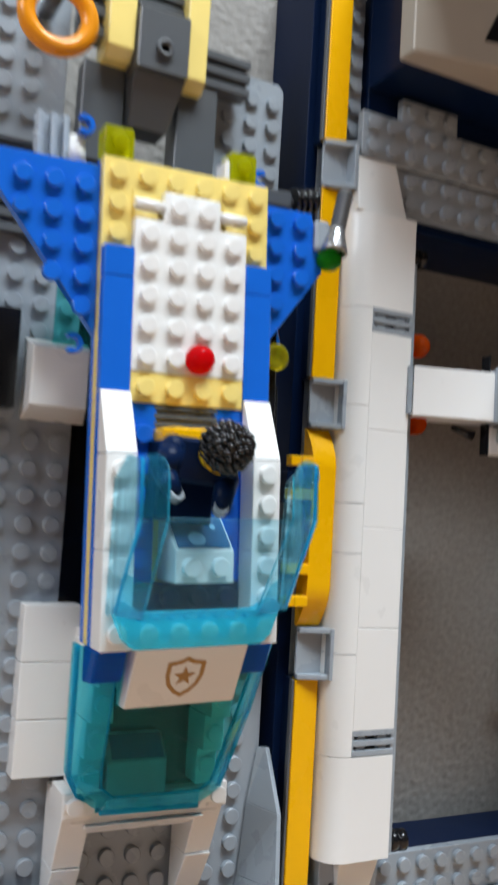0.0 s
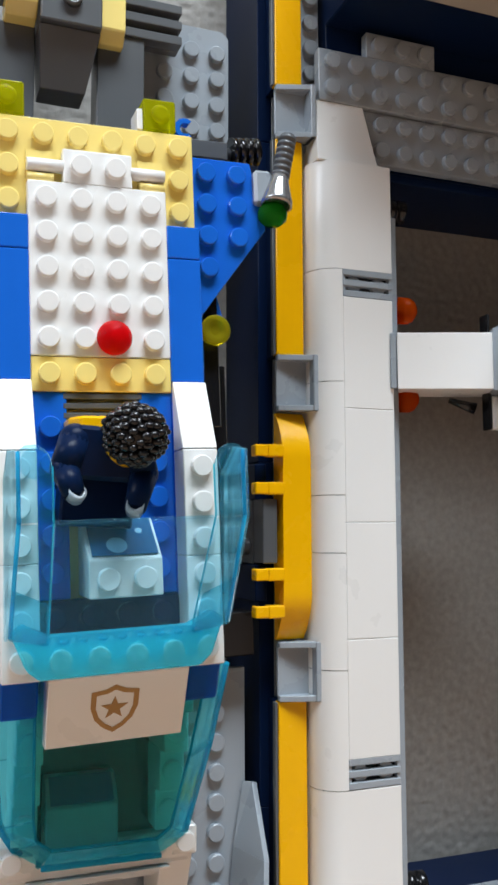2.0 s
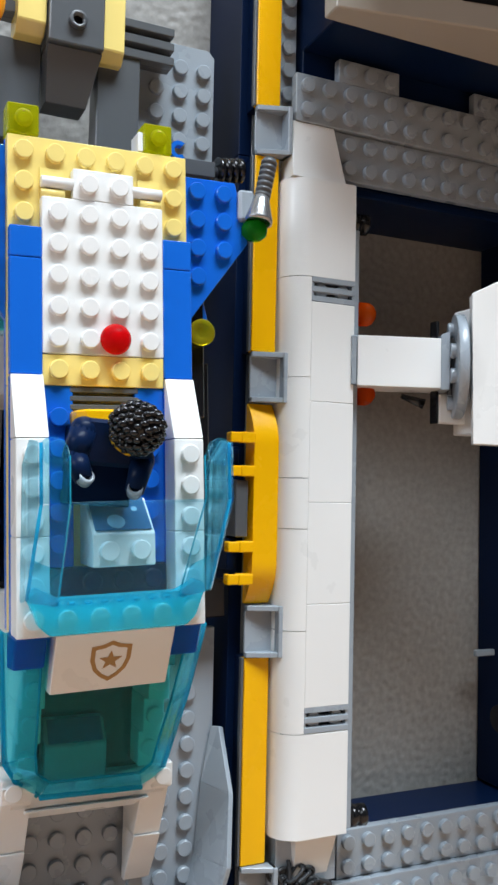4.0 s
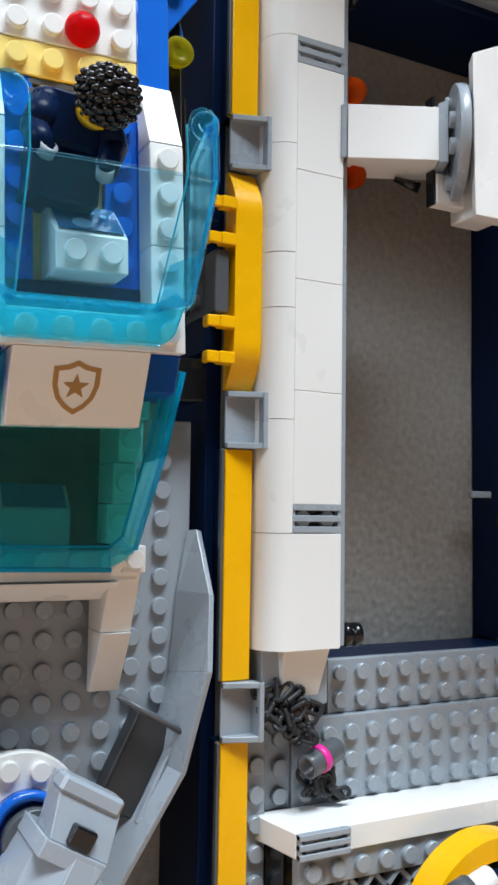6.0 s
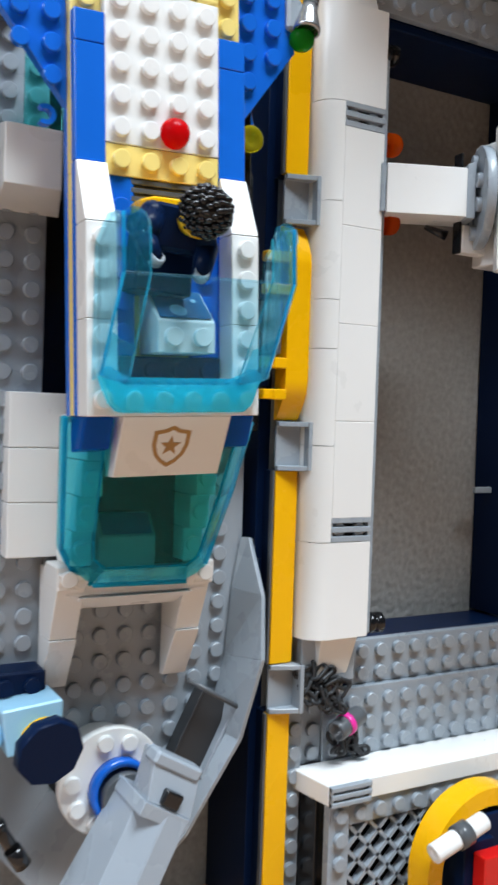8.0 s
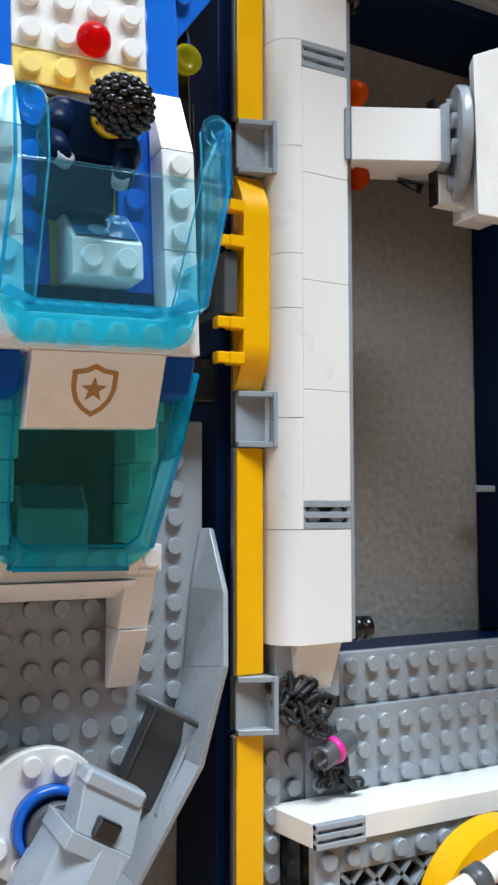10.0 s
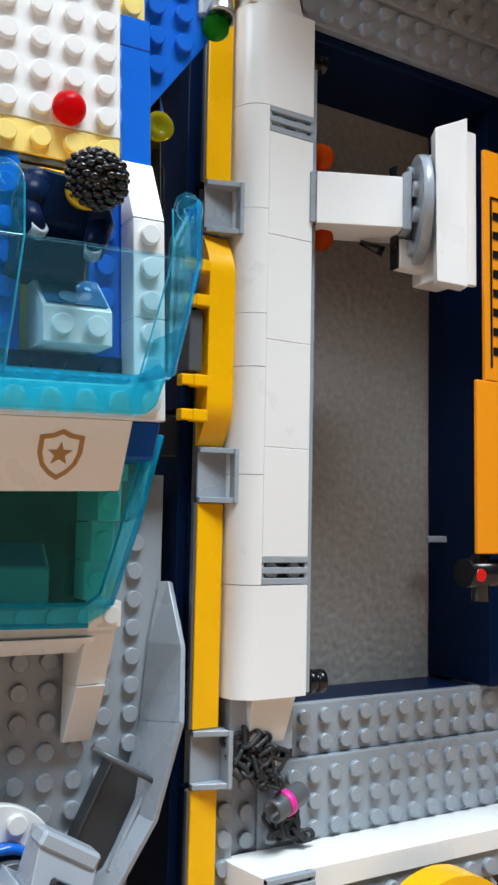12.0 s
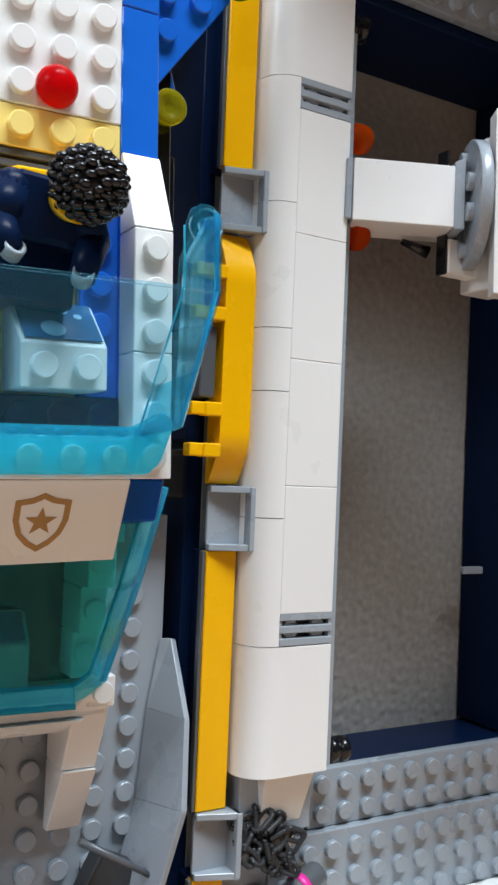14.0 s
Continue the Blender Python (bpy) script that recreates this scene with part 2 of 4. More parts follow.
def single(name, bm, mat, pivot, label, category, group="", roll=0.0, kind=""):
    """A thing that is one mesh."""
    ob = new(name, mesh_from(name, bm, mat, pivot))
    ob.matrix_world = pose(pivot[0] * MM, pivot[1] * MM, BASE + pivot[2] * MM, 0, roll, 0)
    PIVOT[ob] = pivot
    return tagged(ob, label, category, group, kind)


def bm_of(*calls):
    bm = bmesh.new()
    for fn, *args in calls:
        fn(bm, *args)
    return bm


def plate(x0, x1, y, z0, z1, studs=True, thick=3.2, skip=()):
    """A plate whose front is at y, with studs on an 8 mm grid from its corner."""
    bm = bmesh.new()
    box(bm, x0, x1, y, y + thick, z0, z1)
    if studs:
        for i in range(round((x1 - x0) / 8)):
            for j in range(round((z1 - z0) / 8)):
                if (i, j) not in skip:
                    stud(bm, x0 + 4 + 8 * i, y, z0 + 4 + 8 * j)
    return bm


def hexa(bm, near, far, mi=0, bev=0.2):
    """A block between two four-cornered ends given in the same order."""
    a, b = [bm.verts.new(p) for p in near], [bm.verts.new(p) for p in far]
    fs = [bm.faces.new(a), bm.faces.new(b[::-1])] + [bm.faces.new([a[i], b[i], b[(i + 1) % 4], a[(i + 1) % 4]]) for i in range(4)]
    for f in fs:
        f.material_index = mi
    if bev:
        for f in bmesh.ops.bevel(bm, geom=list({e for f in fs for e in f.edges}), offset=bev, segments=1, affect="EDGES", profile=0.5)["faces"]:
            f.material_index = mi


# ---------------------------------------------------------------- the room
FLOOR_Z = -BASE / MM
WALL_Y = 41.0


def rough_wall():
    """The near stretch of the roughcast wall, with real relief."""
    x0, x1, z0, z1, step = -150.0, 135.0, FLOOR_Z, 310.0, 0.9
    nx, nz = int((x1 - x0) / step), int((z1 - z0) / step)
    verts, faces = [], []
    for j in range(nz + 1):
        for i in range(nx + 1):
            x, z = x0 + i * step, z0 + j * step
            h = noise.noise((x * 0.46, 3.0, z * 0.46)) * 0.36 + noise.noise((x * 0.9, 9.0, z * 0.9)) * 0.42
            verts.append((x * MM, (WALL_Y - 0.2 - h) * MM, z * MM))
    for j in range(nz):
        for i in range(nx):
            a = j * (nx + 1) + i
            faces.append((a, a + 1, a + nx + 2, a + nx + 1))
    me = bpy.data.meshes.new("wall_north")
    me.from_pydata(verts, [], faces)
    me.polygons.foreach_set("use_smooth", [True] * len(faces))
    me.materials.append(STUCCO)
    ob = new("wall_north", me)
    ob.location = (0, 0, BASE)
    tagged(ob, "grey roughcast plaster wall behind the toy buildings", "wall", kind="structure")


rough_wall()
for nm, ext, mat, lab in (
    ("floor", (-1700, 1700, -2700, 200, FLOOR_Z - 60, FLOOR_Z), FLOORM, "warm brown wooden floor under the toys"),
    ("wall_north_outer", (-1700, 1700, WALL_Y + 4, WALL_Y + 80, FLOOR_Z, FLOOR_Z + 1570), STUCCO, "grey roughcast plaster wall, plain part"),
    ("wall_east", (1700, 1780, -2700, WALL_Y + 80, FLOOR_Z, FLOOR_Z + 1570), DARKWALL, "unseen dark side wall"),
):
    bm = bmesh.new()
    box(bm, *ext, 0)
    single(nm, bm, mat, (0, 0, 0), lab, "wall" if "wall" in nm else nm, kind="structure")

single("wall_south", bm_of((box, -1700, 1700, -2780, -2700, FLOOR_Z, FLOOR_Z + 1570, 0)), DARKWALL, (0, 0, 0), "unseen dark wall at the far side of the room", "wall", kind="structure")
# unseen side wall and ceiling, their openings made up to hold the added lamps
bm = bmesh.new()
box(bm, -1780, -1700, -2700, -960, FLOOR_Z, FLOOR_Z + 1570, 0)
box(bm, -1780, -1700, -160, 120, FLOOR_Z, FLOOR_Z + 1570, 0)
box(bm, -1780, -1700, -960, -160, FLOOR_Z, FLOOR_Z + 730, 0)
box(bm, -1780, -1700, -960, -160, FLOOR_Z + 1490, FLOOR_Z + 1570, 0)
single("wall_west", bm, DARKWALL, (0, 0, 0), "unseen dark side wall, opening made for the fill lamp", "wall", kind="structure")
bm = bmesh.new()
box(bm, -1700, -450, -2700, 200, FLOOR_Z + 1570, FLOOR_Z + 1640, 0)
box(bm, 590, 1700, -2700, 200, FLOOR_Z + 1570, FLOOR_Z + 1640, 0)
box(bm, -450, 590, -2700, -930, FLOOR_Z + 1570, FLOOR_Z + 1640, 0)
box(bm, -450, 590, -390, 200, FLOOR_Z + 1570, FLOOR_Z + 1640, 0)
single("ceiling", bm, DARKWALL, (0, 0, 0), "unseen dark low ceiling, opening made for the top lamp", "ceiling", kind="structure")

# ---------------------------------------------------------------- the tall toy building with the white column
station = thing("toy_station", (0, 12, FLOOR_Z), "tall toy building with white column, yellow strip, dark blue frame", "toy building")

TX0, TX1, TY = 6.3, 22.2, -3.6
for k in range(4):
    part("tile", bm_of((box, TX0, TX1, TY, TY + 3.1, 48.75 + 32 * k, 80.65 + 32 * k, 0.18)), WHITE, station)


def rounded_profile(full):
    pts = [(TX0 - 8 * math.sin(a), TY + 8 - 8 * math.cos(a)) for a in [math.pi / 2 * i / 20 for i in range(21)]]
    pts = pts + [(TX0 - 8, 12.0), (TX1 if full else TX0 - 0.05, 12.0)]
    return ([(TX1, TY)] if full else [(TX0 - 0.05, TY)]) + (pts if full else pts[1:])


for z0, z1, full in ((8.4, 40.6, True), (40.7, 72.4, False), (72.5, 104.2, False), (104.3, 120.2, False), (120.3, 152.2, False),
                     (152.3, 184.6, False), (184.7, 216.7, True)):
    bm = bmesh.new()
    prism(bm, rounded_profile(full), "z", z0 + 0.06, z1 - 0.06, 0.12)
    for f in bm.faces:
        f.smooth = False
    part("rounded_slope", bm, WHITE, station)


def grille(parent, x0, x1, y, z0, z1, pitch=3):
    bm = bmesh.new()
    n, h = pitch, (z1 - z0)
    bar = h / (2 * n - 1)
    for i in range(n):
        box(bm, x0, x1, y, y + 2.2, z0 + 2 * i * bar, z0 + (2 * i + 1) * bar + 0.25, 0.15)
    box(bm, x0, x0 + 0.9, y + 0.4, y + 2.2, z0, z1, 0)
    box(bm, x1 - 0.9, x1, y + 0.4, y + 2.2, z0, z1, 0)
    g = part("grille", bm, GREY, parent, "light grey slotted grille tile")
    bm = bmesh.new()
    box(bm, x0 + 0.3, x1 - 0.3, y + 2.4, y + 3.1, z0 + 0.3, z1 - 0.3, 0)
    part("grille_back", bm, CHAR, g)
    for i in range(round((x1 - x0) / 8)):
        part("stud", bm_of((stud, x0 + 4 + 8 * i, y + 2.4, (z0 + z1) / 2, (0, -1, 0), 2.42, 1.3)), LGREY, g)


grille(station, TX0, TX1, TY, 40.8, 48.6)
grille(station, TX0, TX1, TY, 176.8, 184.6)
part("backing_plate", bm_of((box, 0, 25.7, -0.4, 2.8, 8.6, 203), (box, 0.5, 22.0, 2.8, 30, -8, 226)), GREY, station, "light grey plates behind the column")
bm = bmesh.new()
hexa(bm, [(-0.5, -2.2, 216.8), (19.0, -2.2, 216.8), (16.2, 1.5, 236.5), (1.0, 1.5, 236.5)], [(-0.5, 9, 216.8), (19.0, 9, 216.8), (16.2, 9, 236.5), (1.0, 9, 236.5)])
part("top_slope", bm, WHITE, station)
bm = bmesh.new()
hexa(bm, [(5.5, -1.0, 8.3), (20.5, -1.0, 8.3), (18.0, 5.0, -13.0), (7.5, 5.0, -13.0)], [(5.5, 12, 8.3), (20.5, 12, 8.3), (18.0, 12, -13.0), (7.5, 12, -13.0)])
part("bottom_slope", bm, WHITE, station)

# yellow strip, in lengths between the grey brackets
for z0, z1 in ((FLOOR_Z + 1, -16.2), (0.2, 63.8), (160.2, 223.8), (240.2, 303.8)):
    part("yellow_tile", bm_of((box, -11.0, -2.6, 4.0, 7.1, z0, z1, 0.25)), YELLOW, station)
    part("edge_plate", bm_of((box, -11.9, -11.05, 4.5, 6.4, z0, z1, 0.15)), DGREY, station)
    part("strip_backing", bm_of((box, -10.9, -2.7, 7.2, 12.0, z0, z1, 0.15)), NAVY, station)
bow = [(7.0, 80.4), (7.0, 143.6), (5.6, 143.6)]
bow += [(5.6 - 5.6 * math.sin(math.pi * k / 32), 143.6 - 13 * k / 16) for k in range(1, 17)]
low = [(p[0], 224.0 - p[1]) for p in reversed(bow[2:])]
bm = bmesh.new()
prism(bm, bow + low, "x", -11.0, -2.6, 0.2)
part("hinge_bow", bm, YELLOW, station, "warm yellow bowed hinge cover")
for zc in (132.4, 122.0, 98.6, 88.6):
    bm = bmesh.new()
    box(bm, -15.6, -10.8, -0.6, 3.0, zc - 1.7, zc + 1.7, 0.3)
    box(bm, -19.2, -15.2, -0.2, 1.2, zc - 1.6, zc + 1.6, 0.3)
    box(bm, -19.2, -17.9, 0.8, 3.4, zc - 1.6, zc + 1.6, 0.3)
    part("hinge_clip", bm, YELLOW, station)
part("hinge_bar", bm_of((box, -16.4, -12.2, 1.4, 9, 101.5, 119.2, 0.3)), DGREY, station)
bm = bmesh.new()
box(bm, -16.6, -13.6, 9.2, 40, 101.2, 119.0)
for yy in (13, 21, 29, 37):
    for zz in (106, 114):
        stud(bm, -16.6, yy, zz, (-1, 0, 0))
part("hinge_plate", bm, DGREY, station)
for z0, z1 in ((119.2, 129), (91, 101)):
    part("hinge_brick", bm_of((box, -17.0, -13.6, 6, 40, z0, z1)), NAVY, station)

# dark blue side of the building
for z0, z1 in ((FLOOR_Z, 34), (34.1, 130), (130.1, 226), (226.1, 310)):
    part("side_panel", bm_of((box, -13.5, -9, 12.1, 40.6, z0, z1, 0.2)), NAVY, station)
# narrow plate with a line of studs beside the yellow strip
bm = bmesh.new()
box(bm, -9.0, 5.4, 12.2, 15.6, FLOOR_Z, 310)
for k in range(-11, 40):
    z = 7.6 + 8 * k
    if z < -18 or z > 218:
        if FLOOR_Z + 4 < z:
            stud(bm, 2.0, 8.6, z)
box(bm, -1.6, 5.2, 8.6, 12.2, FLOOR_Z, -17.5)
box(bm, -1.6, 5.2, 8.6, 12.2, 217, 310)
part("studded_strip", bm, GREY, station)


def bracket(z):
    """An open-fronted box with slanted cheeks; z is its top."""
    bm = bmesh.new()
    box(bm, -10.9, -0.1, 4.8, 5.8, z - 16, z, 0.15)
    box(bm, -1.5, 0.0, -0.3, 5.8, z - 16, z, 0.2)
    for a, b in ((z - 1.6, z), (z - 16, z - 14.4)):
        prism(bm, [(-10.9, 5.8), (-10.9, 3.4), (-0.2, -0.2), (-0.2, 5.8)], "z", a, b, 0.15)
    part("bracket", bm, GREY, station, "light grey open panel bracket")


for k in range(4):
    bracket(80.0 * k)

# lower right: two stepped plates, floor and frame of the open bay
part("studded_plate", plate(28.5, 132.5, 12.9, -13.6, 2.4), GREY, station)
part("studded_plate", plate(15.0, 135.0, 10.4, -38.6, -13.7), GREY, station)
part("studded_plate", plate(-1.1, 14.9, 11.4, -38.6, -13.7), GREY, station)
part("under_frame", bm_of((box, 4, 134, 16.2, 40, -40, 0.4)), NAVY, station)
part("bay_floor", bm_of((box, 22, 112, 13.5, 40.2, 0.5, 1.6)), NAVY, station, "dark blue plastic floor of the open bay")
part("bay_side", bm_of((box, 109.0, 122, 8, 40.2, 2.7, 262, 0.3)), NAVY, station)
# panel added to keep light from the right out of the bay
part("side_wing", bm_of((box, 122.1, 128, -38, 12.7, 2.7, 256, 0.3)), NAVY, station)
part("bay_top", bm_of((box, 22.2, 109, 5.2, 40.2, 216.6, 219.4, 0.3)), NAVY, station)
part("studded_plate", plate(2.6, 114.6, 2.6, 220.2, 236.2, skip=[(i, j) for i in (0, 1) for j in (0, 1)]), GREY, station)
part("studded_plate", plate(1.6, 113.6, 1.0, 236.5, 252.5), GREY, station)
for x0, x1 in ((17.6, 41.6), (73.6, 113.6)):
    part("studded_plate", plate(x0, x1, 1.2, 252.6, 260.6), GREY, station)
part("upper_frame", bm_of((box, 6.4, 120, 6.0, 40.2, 219.6, 300)), NAVY, station)
part("inner_clip", bm_of((box, 100, 112, 30, 32, 53.0, 55.4, 0.3)), GREY, station)

# overhanging upper floor: a dark soffit, and before it a white ledge that runs slantwise outward
upper = part("upper_floor", bm_of((box, 6.0, 130, -21.8, 5.8, 262.5, 299, 0.4)), NAVY, station, "dark blue overhanging underside with tan ledge")
ledge_front = lambda x: -29.5 - 0.2 * (x + 1.2)
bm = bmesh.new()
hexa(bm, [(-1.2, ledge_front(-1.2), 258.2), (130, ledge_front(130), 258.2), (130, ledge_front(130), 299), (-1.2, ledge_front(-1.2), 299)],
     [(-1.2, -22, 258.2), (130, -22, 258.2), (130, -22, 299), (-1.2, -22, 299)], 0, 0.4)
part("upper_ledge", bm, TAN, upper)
# unseen slab added above the ledge to cast shade on plates and bay
part("upper_roof", bm_of((box, -1.0, 130, -71, 5.8, 299.2, 305, 0.4)), NAVY, upper)
for k in range(5):
    xa, xb = 22 + 16 * k, 34 + 16 * k
    bm = bmesh.new()
    hexa(bm, [(xa, ledge_front(xa) - 0.25, 266), (xb, ledge_front(xb) - 0.25, 266), (xb + 4, ledge_front(xb + 4) - 0.25, 275), (xa + 4, ledge_front(xa + 4) - 0.25, 275)],
         [(xa, ledge_front(xa) + 0.4, 266), (xb, ledge_front(xb) + 0.4, 266), (xb + 4, ledge_front(xb + 4) + 0.4, 275), (xa + 4, ledge_front(xa + 4) + 0.4, 275)], 0, 0)
    part("slot", bm, BLACK, upper)

# arm with the round joint
arm = part("arm", bm_of((hexa, [(22.4, -5.5, 150.6), (46.0, -18.0, 150.0), (46.0, -18.0, 166.2), (22.4, -5.5, 167.0)],
                         [(30.0, 8.0, 150.6), (53.0, -4.0, 150.0), (53.0, -4.0, 166.2), (30.0, 8.0, 167.0)])), WHITE, station, "white plastic arm")
part("arm_end", bm_of((hexa, [(20.9, -4.4, 151.0), (22.5, -5.0, 151.0), (22.5, -5.0, 167.0), (20.9, -4.4, 167.0)],
                       [(24.4, 11.6, 151.0), (26.0, 11.0, 151.0), (26.0, 11.0, 167.0), (24.4, 11.6, 167.0)])), GREY, arm)
part("arm_end", bm_of((hexa, [(46.1, -17.8, 149.6), (48.6, -19.2, 149.6), (48.6, -19.2, 168.6), (46.1, -17.8, 167.4)],
                       [(53.1, -3.8, 149.6), (55.6, -5.2, 149.6), (55.6, -5.2, 168.6), (53.1, -3.8, 167.4)])), GREY, arm)
bm = bmesh.new()
AX = Vector((0.86, -0.50, 0)).normalized()
SD = Vector((0.50, 0.86, 0)).normalized()
CC = Vector((53.6, -14.0, 158.0))
lathe(bm, CC, AX, [(0, 16.8), (0.3, 17.1), (2.9, 17.1), (3.2, 16.8)], 40)
for u, w in ((-8, 4), (-8, -4), (8, 4), (8, -4), (0, 12), (0, -12)):
    p = CC + SD * u + Vector((0, 0, w))
    stud(bm, p.x, p.y, p.z, -AX)
part("round_joint", bm, GREY, arm, "light grey studded turntable plate")
head = part("arm_head", bm_of((hexa, [(51.8, -27.0, 132), (64.0, -27.4, 132), (64.0, -27.4, 186), (50.6, -27.5, 179.5)],
                               [(55.0, -22.0, 132), (66.0, -22.0, 132), (66.0, -22.0, 186), (53.8, -22.0, 179.5)])), WHITE, arm)
part("arm_head_block", bm_of((box, 60, 71, -21.9, -6, 136, 178, 0.4), (box, 66.1, 71.2, -24, -22, 134, 184, 0.3)), WHITE, head)
clamp = part("arm_clamp", bm_of((box, 49.7, 62, -12.4, -8, 139.5, 149.0, 0.4)), WHITE, arm)
part("clamp_end", bm_of((box, 48.6, 49.6, -12.2, -8.4, 139.2, 150, 0.3), (box, 49.4, 50.4, -11.0, -7, 167.4, 173.5, 0.3), (tube, (41, -3, 148.6), (48, -6, 146), 0.8, 1.8)), BLACK, clamp)
beam = part("yellow_beam", bm_of((box, 71.6, 92, -27, -25.4, 103.9, 178, 0.3)), ORANGE, station, "warm yellow beam with black printed bars")
part("yellow_beam", bm_of((box, 68.0, 92, -27, -25.4, 50.6, 103.8, 0.3)), ORANGE, station)
for k in range(8):
    part("beam_mark", bm_of((box, 75.0, 80.5, -27.3, -26.9, 112 + 6.2 * k, 114.6 + 6.2 * k, 0.1)), BLACK, beam, "plain black printed bar")
for x0, x1, z0, z1 in ((73.8, 74.6, 108, 162), (81.4, 82.2, 108, 162), (73.8, 82.2, 162.1, 162.9)):
    part("beam_mark", bm_of((box, x0, x1, -27.3, -26.9, z0, z1, 0.1)), BLACK, beam, "plain black printed bar")
part("dark_joint", bm_of((tube, (67, -22, 44.6), (90, -22, 44.6), 4.4), (tube, (74, -22, 36), (74, -22, 50), 2.8)), BLACK, station)
part("red_pin", bm_of((tube, (70, -26.6, 44.2), (70, -24, 44.2), 1.9)), REDP, station)
for zc in (175.6, 149.0):
    bm = bmesh.new()
    lathe(bm, (25.2, 2.5, zc), (1, -0.15, 0), [(0, 2.4), (2.0, 2.4), (2.2, 4.0), (5.0, 4.0), (6.4, 3.4), (7.6, 2.0), (8.0, 0.01)], 24)
    part("lamp", bm, T_ORANGE, station, "clear orange round lamp")
for zc, xx in ((11.2, 25.9), (206.0, 23.4)):
    bm = bmesh.new()
    lathe(bm, (xx, 3.0, zc), (1, -0.1, 0), [(0, 2.6), (0.8, 2.6), (1.0, 3.6), (3.0, 3.6), (3.2, 2.6), (4.0, 2.6), (4.2, 3.5), (6.4, 3.5), (6.8, 2.6), (6.0, 1.4)], 18)
    part("peg", bm, BLACK, station)

# sill and lattice fence below the bay
bm = bmesh.new()
hexa(bm, [(5.4, -8.6, -44.8), (136, -8.6, -44.8), (136, -8.6, -38.2), (5.4, -8.6, -38.2)], [(2.2, 10.2, -44.8), (136, 10.2, -44.8), (136, 10.2, -38.2), (2.2, 10.2, -38.2)])
sill = part("sill", bm, WHITE, station, "long white smooth sill")
grille(station, 5.6, 21.6, -10.6, -44.9, -38.5)
bm = bmesh.new()
box(bm, 7.0, 15.2, -7.2, -4.0, FLOOR_Z, -45.2)
box(bm, 15.2, 118, -7.2, -4.0, -53.4, -45.2)
for k in range(12):
    stud(bm, 11.2 + 8 * k, -7.2, -49.4)
for zz in (-57.4, -65.4):
    stud(bm, 11.2, -7.2, zz)
fence = part("lattice_frame", bm, GREY, station)
# black block set into the gap beside the fence to imitate its shade
part("dark_post", bm_of((box, 5.4, 6.9, -1.5, 9, FLOOR_Z, -45.0)), BLACK, station)
bm = bmesh.new()
LZ0, LZ1 = FLOOR_Z + 0.2, -53.2
for k in range(-9, 18):
    for s in (1, -1):
        x = 15 + 8.6 * k
        ends = [(x, LZ1), (x + s * (LZ1 - LZ0), LZ0)]
        if s < 0:
            ends.reverse()
        (xa, za), (xb, zb) = ends
        lo, hi = max(0.0, (15.2 - xa) / (xb - xa)), min(1.0, (96 - xa) / (xb - xa))
        if hi - lo > 0.05:
            a = (xa + (xb - xa) * lo, za + (zb - za) * lo)
            b = (xa + (xb - xa) * hi, za + (zb - za) * hi)
            d = Vector((b[0] - a[0], 0, b[1] - a[1])).normalized()
            nn = Vector((-d.z, 0, d.x)) * 0.62
            hexa(bm, [(a[0] + nn.x, -6.6, a[1] + nn.z), (b[0] + nn.x, -6.6, b[1] + nn.z), (b[0] - nn.x, -6.6, b[1] - nn.z), (a[0] - nn.x, -6.6, a[1] - nn.z)],
                 [(a[0] + nn.x, -3.4, a[1] + nn.z), (b[0] + nn.x, -3.4, b[1] + nn.z), (b[0] - nn.x, -3.4, b[1] - nn.z), (a[0] - nn.x, -3.4, a[1] - nn.z)], 0, 0)
part("lattice", bm, GREY, fence)
# black sheet added behind the lattice, its colour stands for deep shade
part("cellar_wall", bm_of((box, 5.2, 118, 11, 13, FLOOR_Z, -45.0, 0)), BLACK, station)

# ---------------------------------------------------------------- the toy jet
JET_ROLL = -2.2
jet = thing("toy_jet", (-67, -18.6, 145), "blue, white and pale yellow toy police jet with clear canopy", "toy aircraft", roll=JET_ROLL, shift=(0.5, 1.2, 1.0))
XL, XR = -91.0, -43.0
COLS = [XL + 4 + 8 * i for i in range(6)]
part("hull_plate", bm_of((box, XL, XR, -21.7, -18.6, 79.5, 205)), BLUE, jet)
bm = bmesh.new()
box(bm, XL, XR, -25, -21.8, 141, 205)
for i in range(6):
    stud(bm, COLS[i], -25, 201)
for i in (0, 5):
    for z in (193, 185):
        stud(bm, COLS[i], -25, z)
part("yellow_deck", bm, COOLYEL, jet)
bm = bmesh.new()
box(bm, -83, -51, -28.0, -25.05, 141, 148.9)
for i in (1, 2, 3, 4):
    stud(bm, COLS[i], -28.0, 145)
part("yellow_deck", bm, COOLYEL, jet)
part("stripe_plate", bm_of((box, XL, XR, -25, -21.8, 79.5, 140.9)), COOLYEL, jet)
bm = bmesh.new()
box(bm, -83, -51, -28.2, -25.05, 149, 189)
deck = part("white_deck", bm, WHITE, jet)
for i in (1, 2, 3, 4):
    for j in range(5):
        part("stud", bm_of((stud, COLS[i], -28.2, 153 + 8 * j)), WHITE, deck)
bm = bmesh.new()
box(bm, -75, -59, -28.2, -25.05, 189.05, 197)
for i in (2, 3):
    stud(bm, COLS[i], -28.2, 193)
part("deck_tab", bm, WHITE, jet)
for xa, xb in ((-83, -74.8), (-51, -59.2)):
    part("deck_hinge", bm_of((tube, (xa, -27.0, 193.0), (xb, -27.0, 193.0), 1.5)), WHITE, jet)
